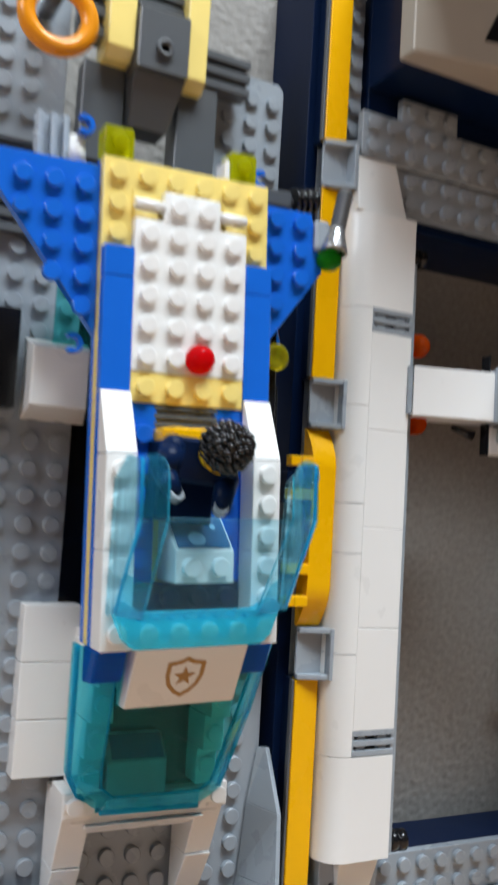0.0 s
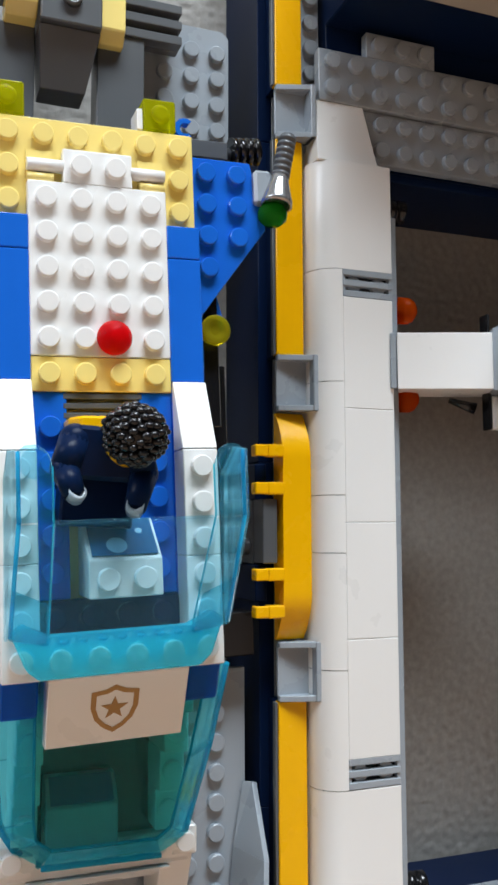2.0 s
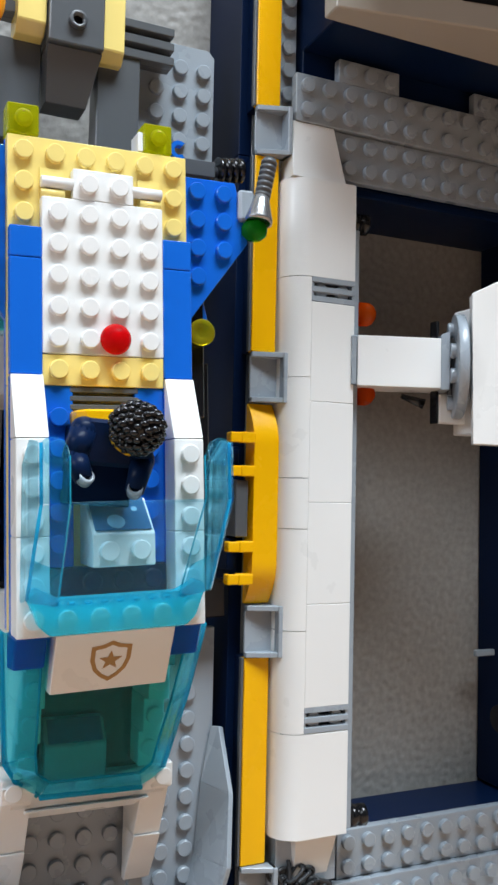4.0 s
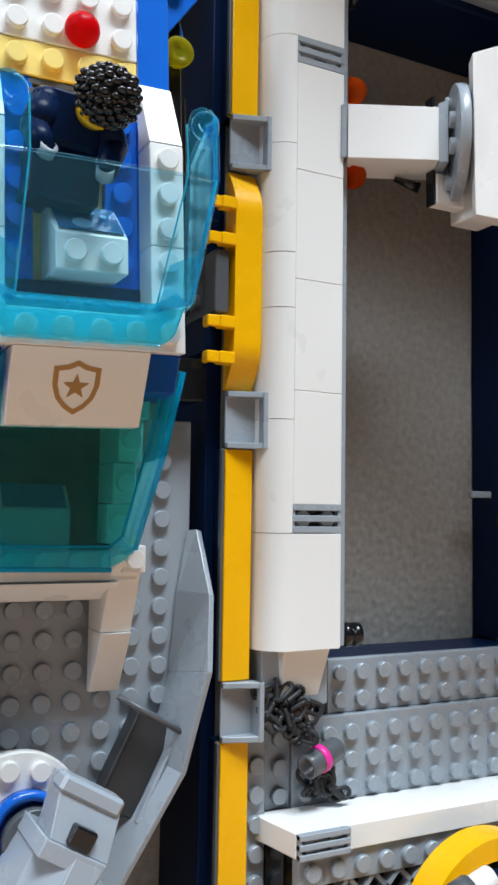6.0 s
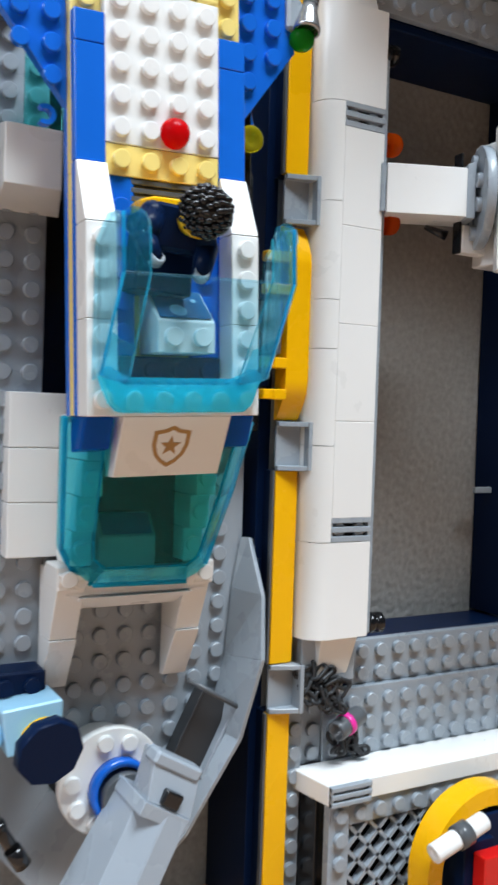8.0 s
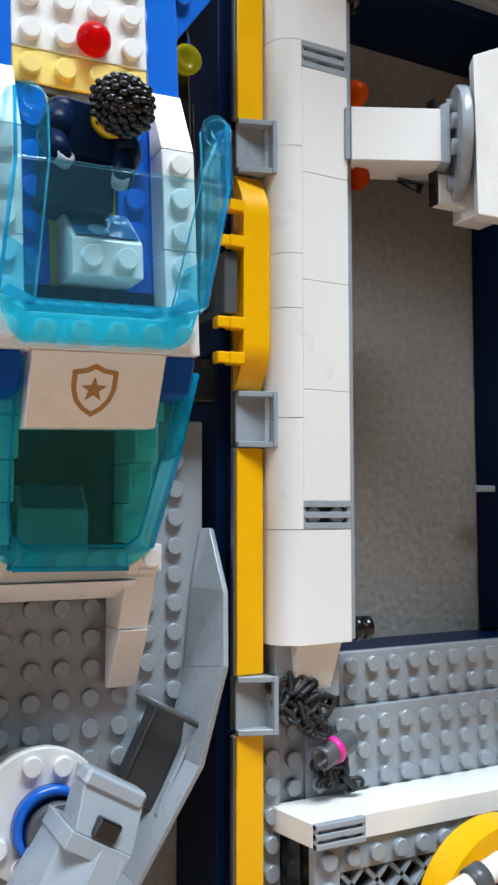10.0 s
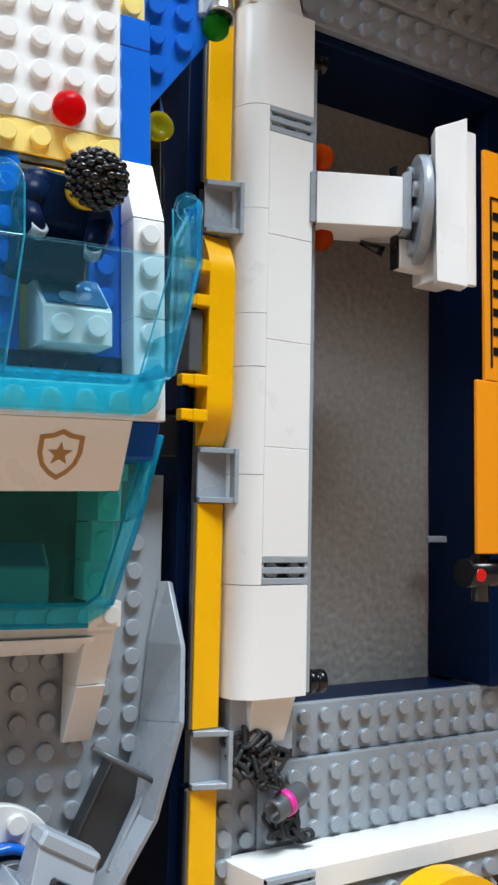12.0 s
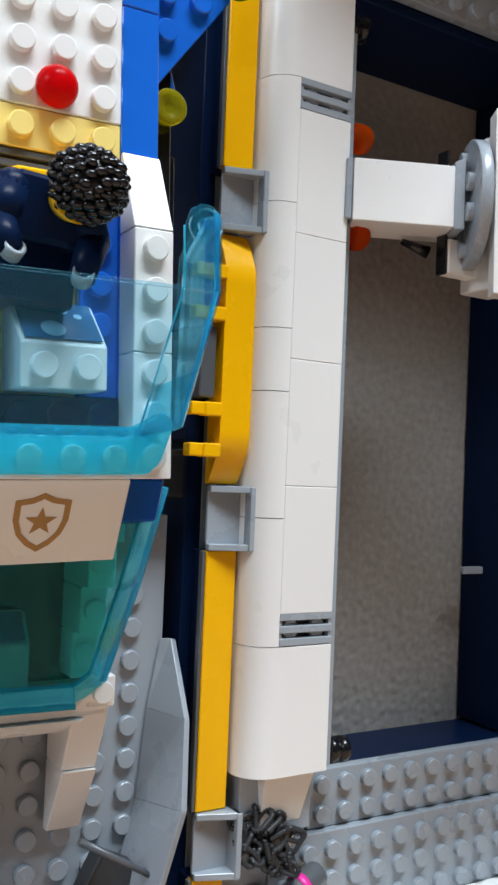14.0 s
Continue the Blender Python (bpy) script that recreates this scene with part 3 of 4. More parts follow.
for x0, x1 in ((-83, -77), (-57, -51)):
    part("deck_bar", bm_of((tube, (x0, -26.6, 190.2), (x1, -26.6, 190.2), 1.2), (box, x0, x1, -25.6, -25.0, 189, 197, 0)), COOLYEL, jet)
bm = bmesh.new()
lathe(bm, (-64.4, -28.4, 153.2), (0, -1, 0), [(0, 3.7), (0.5, 4.0), (1.6, 4.0), (3.0, 3.5), (4.2, 2.4), (4.7, 1.0), (4.8, 0.01)], 28)
part("beacon", bm, T_RED, jet, "clear red domed beacon")
for x0 in (XL, XR - 8):
    part("blue_tile", bm_of((box, x0, x0 + 8, -28.3, -25.05, 173.1, 180.9)), BLUE, jet)
    part("blue_tile", bm_of((box, x0, x0 + 8, -28.3, -25.05, 143.6, 172.9)), BLUE, jet)
    bm = bmesh.new()
    prism(bm, [(-29.2, 143.4), (-28.3, 143.4), (-28.3, 127.4), (-36.0, 127.4)], "x", x0, x0 + 8, 0.2)
    part("side_slope", bm, WHITE, jet)
    part("stripe_tile", bm_of((box, x0, x0 + 8, -28.25, -25.05, 79.5, 143.4)), BLUE, jet)
    for z0, z1 in ((103.6, 127.2), (79.5, 103.5)):
        bm = bmesh.new()
        box(bm, x0, x0 + 8, -36.0, -28.3, z0, z1)
        for k in range(3):
            stud(bm, x0 + 4, -36.0, z1 - 3.8 - 8 * k)
        part("side_brick", bm, WHITE, jet)
bm = bmesh.new()
box(bm, -83, -51, -36, -25.1, 79.5, 87.4)
for i in (1, 2, 3, 4):
    stud(bm, COLS[i], -36, 83.4)
part("nose_brick", bm, WHITE, jet)
bm = bmesh.new()
box(bm, -83, -51, -29, -25.1, 87.5, 95)
for i in (1, 2, 3, 4):
    stud(bm, COLS[i], -29, 91.4)
part("nose_plate", bm, NAVY, jet)
bm = bmesh.new()
box(bm, -83, -75.2, -27.5, -25.1, 95.1, 141)
box(bm, -58.8, -51, -27.5, -25.1, 95.1, 141)
for k in range(5):
    stud(bm, -79, -27.5, 133 - 8 * k)
    stud(bm, -55, -27.5, 133 - 8 * k)
part("cockpit_floor", bm, BLUE, jet)
bm = bmesh.new()
for k in range(3):
    box(bm, -76, -58, -27.6, -25.3, 135.0 + 2.2 * k, 136.3 + 2.2 * k, 0.15)
part("rear_grille", bm, DGREY, jet)
seat = bmesh.new()
prism(seat, [(-76, -25.2), (-76, -34), (-74, -38), (-60, -38), (-58, -34), (-58, -25.2)], "z", 130.8, 134.4, 0.5)
part("pilot_seat", seat, YELLOW, jet, "warm yellow moulded pilot seat")
part("seat_side", bm_of((box, -76.2, -73.4, -34, -25.3, 116.5, 130.6, 0.5)), YELLOW, jet)
part("seat_base", bm_of((box, -75, -63.5, -33.5, -25.2, 111.5, 115, 0.3)), YELLOW, jet)
con = bmesh.new()
prism(con, [(-38, 95.6), (-38, 103.6), (-29, 112.2), (-25.2, 112.2), (-25.2, 95.6)], "x", -73.0, -57.0, 0.25)
for x in (-69, -61):
    stud(con, x, -38, 99.6)
console = part("console", con, WHITE, jet)
bm = bmesh.new()
slab(bm, [(-72.2, -37.5, 104.5), (-57.8, -37.5, 104.5), (-57.8, -29.5, 112.1), (-72.2, -29.5, 112.1)], 0.25, 0, 0)
part("screen", bm, SCREEN, console, "dark blue printed instrument screen")
bm = bmesh.new()
for (x, z, r) in ((-66.5, 106.6, 2.3), (-61.0, 109.5, 0.8), (-63.5, 110.4, 0.8)):
    y = -37.5 + (z - 104.5) * 8 / 7.6 - 0.45
    lathe(bm, (x, y, z), (0, -0.69, 0.73), [(0, r), (0.12, r)], 16)
part("screen_mark", bm, SKYB, console)

# canopy: front glass, two bent sides with flaps, thick lip and hinge lugs
flip = lambda pts, s: pts if s > 0 else [(-134 - x, y, z) for x, y, z in reversed(pts)]
can = bmesh.new()
slab(can, [(-82.0, -39.8, 87.2), (-52.0, -39.8, 87.2), (-51.2, -57.2, 112), (-82.8, -57.2, 112)], 1.0)
canopy = part("canopy", can, T_BLUE, jet, "clear light blue canopy, tilted open")
for s in (1, -1):
    wall = [(-89.6, -37.6, 88.4), (-89.6, -42.5, 89.4), (-89.6, -56.8, 112), (-89.6, -56.8, 125.6), (-89.6, -50, 126.4), (-89.6, -41, 121)]
    flap = [(-89.4, -57.0, 112), (-82.9, -57.4, 112), (-82.9, -57.2, 122.5), (-83.9, -57.2, 125.4), (-86.0, -57.2, 126.6), (-88.0, -57.1, 126.4), (-89.4, -57.0, 125.2)]
    bend = [(-89.5, -42.0, 89.2), (-82.1, -40.0, 87.3), (-82.9, -57.3, 111.9), (-89.0, -56.9, 111.9)]
    for pts in (wall, flap, bend):
        part("canopy_side", bm_of((slab, flip(pts, s), 0.9)), T_SIDE, canopy)
    foot = [(-90.0, -42.6, 89.2), (-82.4, -40.8, 87.6), (-82.8, -47.0, 96.2), (-89.8, -49.4, 99.6)]
    part("canopy_foot", bm_of((slab, flip(foot, s), 0.5)), T_FOOT, canopy)
lip = bmesh.new()
prism(lip, [(-86.5, 82.6), (-84, 80.4), (-50, 80.4), (-47.5, 82.6), (-44.6, 90), (-47.0, 92), (-52.0, 88.6), (-82.0, 88.6), (-87.0, 92), (-89.4, 90)], "y", -41.2, -37.0, 0.5)
part("canopy_lip", lip, T_LIP, canopy, "thick clear blue lower lip")
for s in (1, -1):
    for pa, pb, r in (((-89.2, -57.2, 125.4), (-89.2, -57.2, 112), 0.42), ((-89.2, -57.2, 112), (-89.7, -42.4, 89.6), 0.42),
                      ((-82.9, -57.6, 112), (-82.9, -57.4, 122.5), 0.2), ((-82.1, -40.2, 87.4), (-82.9, -57.5, 112), 0.2)):
        fa, fb = (p if s > 0 else (-134 - p[0], p[1], p[2]) for p in (pa, pb))
        part("canopy_rim", bm_of((tube, fa, fb, r, r, 10)), T_EDGE if r > 0.3 else T_LIP, canopy)
part("canopy_rim", bm_of((tube, (-82.8, -57.6, 112), (-51.2, -57.6, 112), 0.3, 0.3, 10)), T_BLUE, canopy)
for k in range(9):
    part("lip_knob", bm_of((ball, (-83.0 + 4 * k, -40.2, 88.0), 1.3, 1.3, 1, 0.7, 0, 2)), T_LIP, canopy)
for x in (-86.0, -47.0):
    bm = bmesh.new()
    lathe(bm, (x, -56.4, 123.0), (0, -1, 0), [(0, 2.9), (1.6, 2.9), (1.9, 2.6), (1.9, 1.8), (1.0, 1.6)], 24)
    part("hinge_lug", bm, T_BLUE, canopy)

# sloped nose with the printed shield
bm = bmesh.new()
NZ0, NZ1, NY0, NY1 = 63.5, 79.4, -27.0, -35.5
prism(bm, [(NY1, NZ1), (NY0, NZ0), (-21.0, NZ0), (-21.0, NZ1)], "x", -81.4, -51, 0.2)
nose = part("nose_slope", bm, WHITE, jet, "white sloped nose with printed shield")


def on_nose(u, v, lift=0.12):
    """A point of the sloped nose: u across and v up along the slope, from its middle."""
    ln = math.hypot(NZ1 - NZ0, NY1 - NY0)
    s = 0.5 + v / ln
    n = Vector((0, -(NZ1 - NZ0), (NY1 - NY0))).normalized()
    return Vector((-67 + u, NY0 + (NY1 - NY0) * s, NZ0 + (NZ1 - NZ0) * s)) + n * lift


def flat_shape(bm, pts, thick=0.12):
    top = [bm.verts.new(on_nose(u, v, thick)) for u, v in pts]
    bot = [bm.verts.new(on_nose(u, v, 0.0)) for u, v in pts]
    bm.faces.new(top)
    for i in range(len(pts)):
        j = (i + 1) % len(pts)
        bm.faces.new([bot[i], bot[j], top[j], top[i]])


star = [(1.5 * (2.05 if i % 2 == 0 else 0.85) * math.sin(math.pi * i / 5), 0.2 + 1.5 * (2.05 if i % 2 == 0 else 0.85) * math.cos(math.pi * i / 5)) for i in range(10)]
bm = bmesh.new()
flat_shape(bm, star)
part("star_print", bm, GOLD, nose, "gold-brown printed star")
out = [(0, 6.3), (2.2, 5.2), (5.2, 4.7), (5.2, 0.5), (4.2, -2.6), (2.3, -4.8), (0, -6.3)]
out = out + [(-u, v) for u, v in out[-2:0:-1]]
inn = [(u * 0.78, v * 0.80) for u, v in out]
bm = bmesh.new()
for i in range(len(out)):
    j = (i + 1) % len(out)
    flat_shape(bm, [out[i], out[j], inn[j], inn[i]])
part("shield_print", bm, GOLD, nose, "gold-brown printed shield outline")
for x0 in (XL, XR - 8):
    bm = bmesh.new()
    prism(bm, [(-34, 79.4), (-30, 71.0), (-22, 70), (-22, 79.4)], "x", x0, x0 + 7.8, 0.5)
    part("chin_slope", bm, T_DBLUE, jet)

# wings, lamps and the side gun
for s in (1, -1):
    mx = lambda x: x if s > 0 else -134 - x
    bm = bmesh.new()
    pts = [(mx(-43), 201), (mx(-27), 201), (mx(-23.2), 184), (mx(-41), 161), (mx(-43), 161)]
    if s < 0:
        pts = [(mx(-43), 203), (mx(-12), 203), (mx(-13), 198), (mx(-43), 158)]
    prism(bm, pts, "y", -22.2, -19.0, 0.2)
    if s > 0:
        st = [(-39, 197 - 8 * k) for k in range(4)] + [(-31, 197 - 8 * k) for k in range(3)]
    else:
        st = [(-39, 197 - 8 * k) for k in range(5)] + [(-31, 197 - 8 * k) for k in range(4)] + [(-23, 197 - 8 * k) for k in range(2)]
    wing = part("wing", bm, BLUE, jet)
    for x, z in st:
        part("stud", bm_of((stud, mx(x), -22.2, z)), BLUE, wing)
part("under_wing", bm_of((prism, [(-43, 160), (-36, 168), (-34, 160), (-39, 148), (-43, 148)], "y", -18.8, -14, 0.3)), BLUE, jet)
for x in (-87, -51):
    bm = bmesh.new()
    box(bm, x - 4, x + 4, -25.2, -18.6, 205.2, 213.2, 0.4)
    lathe(bm, (x, -25.4, 209.2), (0, -1, 0), [(0, 2.4), (0.8, 2.3), (1.2, 1.4)], 14)
    part("roof_lamp", bm, T_LIME, jet, "clear lime square lamp")
part("fin_plate", bm_of((box, -56.6, -55.2, -25, -18.6, 205.2, 210.5)), WHITE, jet)


def small_clip(parent, x, y, z, turn):
    bm = bmesh.new()
    arc = [radians(turn + 50 + 26 * i) for i in range(11)]
    prism(bm, [(x + 2.7 * math.cos(a), z + 2.7 * math.sin(a)) for a in arc] + [(x + 1.5 * math.cos(a), z + 1.5 * math.sin(a)) for a in reversed(arc)], "y", y, y + 2.6, 0.1)
    part("clip", bm, BLUE, parent, "small blue plastic clip")


small_clip(jet, -43.2, -20.5, 209.0, 0)
small_clip(jet, -95.0, -20.5, 214.0, 180)
small_clip(jet, -96.0, -20.5, 156.0, 180)
gun = bmesh.new()
box(gun, -26.5, -21.5, -24, -19.2, 190, 199, 0.8)
gunp = part("gun_mount", gun, GREY, jet)
bm = bmesh.new()
prof = []
for k in range(7):
    prof += [(1.7 * k, 2.35), (1.7 * k + 0.9, 2.35), (1.7 * k + 1.0, 1.9), (1.7 * k + 1.6, 1.9)]
lathe(bm, (-19.8, -25, 197.0), (0.25, 0.05, 1), prof, 18)
part("ribbed_barrel", bm, DGREY, gunp)
bm = bmesh.new()
lathe(bm, (-20.0, -25, 197.0), (-0.2, -0.1, -1), [(0, 2.3), (1.5, 2.5), (7.0, 4.0), (8.0, 4.0), (8.0, 3.2), (5, 2.6)], 22)
part("silver_cone", bm, SILVER, gunp, "silver cone nozzle")
bm = bmesh.new()
lathe(bm, (-21.6, -23.4, 189.4), (-0.15, -0.2, -1), [(0, 3.2), (1.5, 3.8), (3.2, 3.6), (4.4, 2.4), (4.8, 0.01)], 22)
part("green_tip", bm, T_GREEN, gunp, "clear green round tip")
bm = bmesh.new()
lathe(bm, (-37.6, -19.5, 157.6), (0, -1, 0), [(0, 3.2), (2.2, 3.8), (3.0, 3.8), (3.2, 3.4), (3.2, 2.2), (2.4, 1.2)], 24)
part("side_lamp", bm, T_YELLOW, jet, "clear yellow round lamp")
part("lamp_arm", bm_of((box, -40.0, -35.8, -18.9, -15, 134, 168, 0.3), (box, -39.0, -33, -15, -9, 122, 150, 0.3)), BLACK, jet)
bm = bmesh.new()
tube(bm, (-44, -13, 206.8), (-22, -13, 206.8), 1.6)
box(bm, -44, -30, -15, -11, 204.4, 209.2, 0.3)
part("rear_bar", bm, DGREY, jet)
bm = bmesh.new()
lathe(bm, (-29, -14, 207.2), (1, 0, 0.1), sum([[(2.1 * k, 3.6), (2.1 * k + 1.3, 3.6), (2.1 * k + 1.5, 2.2), (2.1 * k + 2.0, 2.2)] for k in range(4)], []), 16)
part("ribbed_joint", bm, BLACK, jet)
part("belly_block", bm_of((box, -85, -49, -18.5, -3, 120, 200, 0.4)), DGREY, jet)
part("belly_block", bm_of((box, -40, -20.6, 4.1, 14.1, 73.9, 85.8, 0.4)), BLACK, jet)


def figure(name, origin, lean, mats, hair, label):
    """A little toy figure as one plain mesh: head, body, arms and headgear."""
    bm = bmesh.new()
    if hair:
        ball(bm, (4.5, -21.0, 4.0), 5.9, 1.0, 0.95, 0.98, 0, 3)
        rnd = random.Random(5)
        for k in range(130):
            z = 1 - 2 * (k + 0.5) / 130
            v = Vector((math.sqrt(1 - z * z) * math.cos(2.39996 * k), z, math.sqrt(1 - z * z) * math.sin(2.39996 * k)))
            if v.y < 0.7:
                ball(bm, Vector((4.5, -21.0, 4.0)) + Vector((v.x, v.y * 0.95, v.z)) * (5.7 + 0.5 * rnd.random()), 0.8 + 0.3 * rnd.random(), 1 + 0.5 * rnd.random(), 1, 0.9, 0, 2)
        tube(bm, (2.8, -15.5, 2.2), (3.4, -20.0, 2.3), 3.6, 5.0, 20, 1)
    hexa(bm, [(-6.5, -16.5, 5.8), (6.5, -16.5, 5.8), (6.5, -14.5, -5.5), (-6.5, -14.5, -5.5)], [(-7.5, 0, 5.5), (7.5, 0, 5.5), (7.5, 0, -4.0), (-7.5, 0, -4.0)], 2, 1.0)
    for s, dz in ((-1, 0.0), (1, -2.0)):
        sh, el, ha = Vector((s * 6.4, -13.6, 2.8)), Vector((s * 8.4, -14.6, -3.4)), Vector((s * 6.2, -17.0, -9.0 + dz))
        ball(bm, sh, 3.4, 1, 1, 1, 2, 3)
        tube(bm, sh, el, 3.4, 3.0, 18, 2)
        ball(bm, el, 3.0, 1, 1, 1, 2, 3)
        tube(bm, el, ha, 3.0, 2.3, 18, 2)
        lathe(bm, ha, (s * -0.2, -1, 0.6), [(0, 1.1), (-0.6, 1.9), (1.8, 1.9), (1.8, 1.1), (0, 1.1)], 18, 3)
    box(bm, -7.8, 7.8, -9, 3, -15, 5, 0.5, 4)
    bmesh.ops.rotate(bm, cent=(0, 0, 0), matrix=Matrix.Rotation(radians(lean), 3, "Y"), verts=bm.verts)
    bmesh.ops.translate(bm, verts=bm.verts, vec=origin)
    return single(name, bm, mats, origin, label, "toy figure")


figure("toy_figure", (-68.5, -26.8, 126.5), 3, [BLACK, SKIN, NAVY, GREY, NAVY], True, "small toy figure with knobbly black hair seated in the jet")

# ---------------------------------------------------------------- the lower craft under the jet
rover = thing("toy_rover", (-67, 14, 40), "white toy craft with clear teal canopy, docked beneath the jet", "toy vehicle", shift=(4.3, 0, 0))
lean_y = lambda z: -8.0 - (z - 32) * 0.40
glass = [(-94.0, 79.5), (-89.6, 43.0), (-86.0, 37.0), (-79.5, 32.0), (-50.5, 31.5), (-44.5, 36.0), (-41.0, 60.0), (-39.5, 79.5)]
front = [(-84.5, 79.5), (-82.6, 46.0), (-81.6, 40.5), (-78.0, 37.6), (-53.0, 37.4), (-50.0, 40.0), (-47.6, 58.0), (-45.6, 79.5)]
bm = bmesh.new()
slab(bm, [(x, lean_y(z), z) for x, z in front], 1.2)
can2 = part("canopy", bm, T_TEAL, rover, "clear teal canopy")
BACK = 5.0
for i in range(7):
    (xa, za), (xb, zb) = glass[i], glass[i + 1]
    (ua, wa), (ub, wb) = front[i], front[i + 1]
    ya, yb = lean_y(za) + BACK, lean_y(zb) + BACK
    if i in (3,):
        ya, yb = ya - 2.0, yb - 2.0
    bm = bmesh.new()
    slab(bm, [(ua, lean_y(wa), wa), (xa, ya, za), (xb, yb, zb), (ub, lean_y(wb), wb)], 1.0, 0, 0.1)
    part("canopy_cheek", bm, T_CHEEK, can2)
    if i != 3:
        part("canopy_skirt", bm_of((slab, [(xa, ya, za), (xb, yb, zb), (xb, yb + 5, zb), (xa, ya + 5, za)], 1.0)), T_CHEEK, can2)
    part("canopy_rim", bm_of((tube, (xa, ya, za), (xb, yb, zb), 0.7, 0.7, 10)), T_TEALRIM, can2)
    part("canopy_crease", bm_of((tube, (ua, lean_y(wa) - 0.2, wa), (ub, lean_y(wb) - 0.2, wb), 0.35, 0.35, 8)), T_TEALRIM, can2)
bm = bmesh.new()
box(bm, -86, -46, 4, 8, 34, 80)
part("cabin", bm, WHITE, rover)
# black back and dark grey roof put the cabin's inner shade into colour
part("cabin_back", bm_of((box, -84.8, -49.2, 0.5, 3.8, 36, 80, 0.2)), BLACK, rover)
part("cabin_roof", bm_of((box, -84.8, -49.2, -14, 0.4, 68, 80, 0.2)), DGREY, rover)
bm = bmesh.new()
prism(bm, [(-8, 36), (-8, 46), (-3, 52), (0.3, 52), (0.3, 36)], "x", -79, -62, 0.3)
part("console", bm, LGREY, rover)
for xs in (-83.8, -49.6):
    for k in range(4):
        z = 38 + 10 * k
        yf = lean_y(z + 10) + 7.5
        bm = bmesh.new()
        box(bm, xs - 3.0, xs + 3.0, yf, 6, z, z + 9.7, 0.25)
        stud(bm, xs, yf, z + 5)
        part("cabin_brick", bm, WHITE, rover)
part("screen", bm_of((slab, [(-78, -7.9, 46.6), (-63, -7.9, 46.6), (-63, -3.4, 52.0), (-78, -3.4, 52.0)], 0.3, 0, 0)), SCREEN, rover)
bm = bmesh.new()
box(bm, -87.0, -43.0, -3.5, 8, 28.6, 36.2, 0.4)
for x in (-83, -75, -67, -59, -51):
    stud(bm, x, -3.5, 33.6)
part("front_bar", bm, WHITE, rover)
for x in (-86.4, -44.4):
    bm = bmesh.new()
    box(bm, x - 3.2, x + 3.2, -4.5, 8, 30.5, 37.5, 0.4)
    stud(bm, x, -4.5, 34.0)
    part("corner_brick", bm, WHITE, rover)
bm = bmesh.new()
prism(bm, [(-5.0, 28.4), (8, 28.4), (13, 24.0), (13, 22.5), (4, 23.5)], "x", -83, -48, 0.3)
part("belly_slope", bm, WHITE, rover)
for xt in (-85.4, -46.2):
    for (z0, y0, z1, y1) in ((35.5, -6.0, 15.1, 3.0), (15.0, 2.0, -1.2, 11.5)):
        bm = bmesh.new()
        hexa(bm, [(xt - 4, y0, z0), (xt + 4, y0, z0), (xt + 4, y1, z1), (xt - 4, y1, z1)],
             [(xt - 4, 13.8, z0), (xt + 4, 13.8, z0), (xt + 4, 13.8, z1), (xt - 4, 13.8, z1)])
        part("leg_slope", bm, WHITE, rover)

# ---------------------------------------------------------------- the grey platform
PY = 15.7
platform = thing("toy_platform", (-67, 18, FLOOR_Z), "light grey studded toy platform standing before the wall", "toy building")
GX, GZ = -73.4, 4.0


def grid_plate(pts, name="studded_plate", inside=None):
    """A grey plate of that outline, studded on the platform's grid wherever a stud fits."""
    bm = bmesh.new()
    prism(bm, pts, "y", PY, PY + 3.2, 0.2)
    n = len(pts)

    def fits(x, z):
        ins = False
        for i in range(n):
            (xa, za), (xb, zb) = pts[i], pts[(i + 1) % n]
            if (za > z) != (zb > z) and x < (xb - xa) * (z - za) / (zb - za) + xa:
                ins = not ins
            t = max(0, min(1, ((x - xa) * (xb - xa) + (z - za) * (zb - za)) / ((xb - xa) ** 2 + (zb - za) ** 2)))
            if math.hypot(x - xa - t * (xb - xa), z - za - t * (zb - za)) < 2.9:
                return False
        return ins
    for i in range(-8, 10):
        for j in range(-9, 40):
            x, z = GX + 8 * i, GZ + 8 * j
            if fits(x, z):
                stud(bm, x, PY, z)
    part(name, bm, GREY, platform)


grid_plate([(-125.4, 72), (-16.6, 72), (-16.6, 36), (-18, 20), (-21, -2), (-46, -54), (-56, -58), (-99.4, 0), (-125.4, 0)])
grid_plate([(-125.4, 72.1), (-85.4, 72.1), (-85.4, 208), (-125.4, 208)])
grid_plate([(-49.4, 200), (-21.4, 200), (-21.4, 258), (-23.4, 260), (-49.4, 260)])
grid_plate([(-125.4, 208.1), (-49.5, 208.1), (-49.5, 216), (-125.4, 216)])
grid_plate([(-125.4, 220), (-95.2, 220), (-95.2, 268), (-125.4, 268)])
part("support_frame", bm_of((box, -122, -97, 19, 40, 216, 262, 0.3)), DGREY, platform)
# black fill behind the jet, coloured for the shade in the opening
part("inner_wall", bm_of((box, -85, -50, 20, 40, 72, 215, 0.3)), BLACK, platform)
part("support_frame", bm_of((box, -122, -24, 19, 40, -20, 70, 0.3), (box, -122, -86, 19, 40, 70.2, 205, 0.3), (box, -49, -26, 19, 34, 202, 252, 0.3),
                            (box, -80, -46, 19, 40, FLOOR_Z, -20.2, 0.3)), DGREY, platform)

# raised slanting rim along the platform's edge
rim = [(-15.6, 12.6, 41.2), (-16.6, 1.0, 24.0), (-19.6, -5.5, 5.0), (-24.5, -1.0, -21.0), (-40.5, 3.0, -50.0), (-50, 6, -62)]
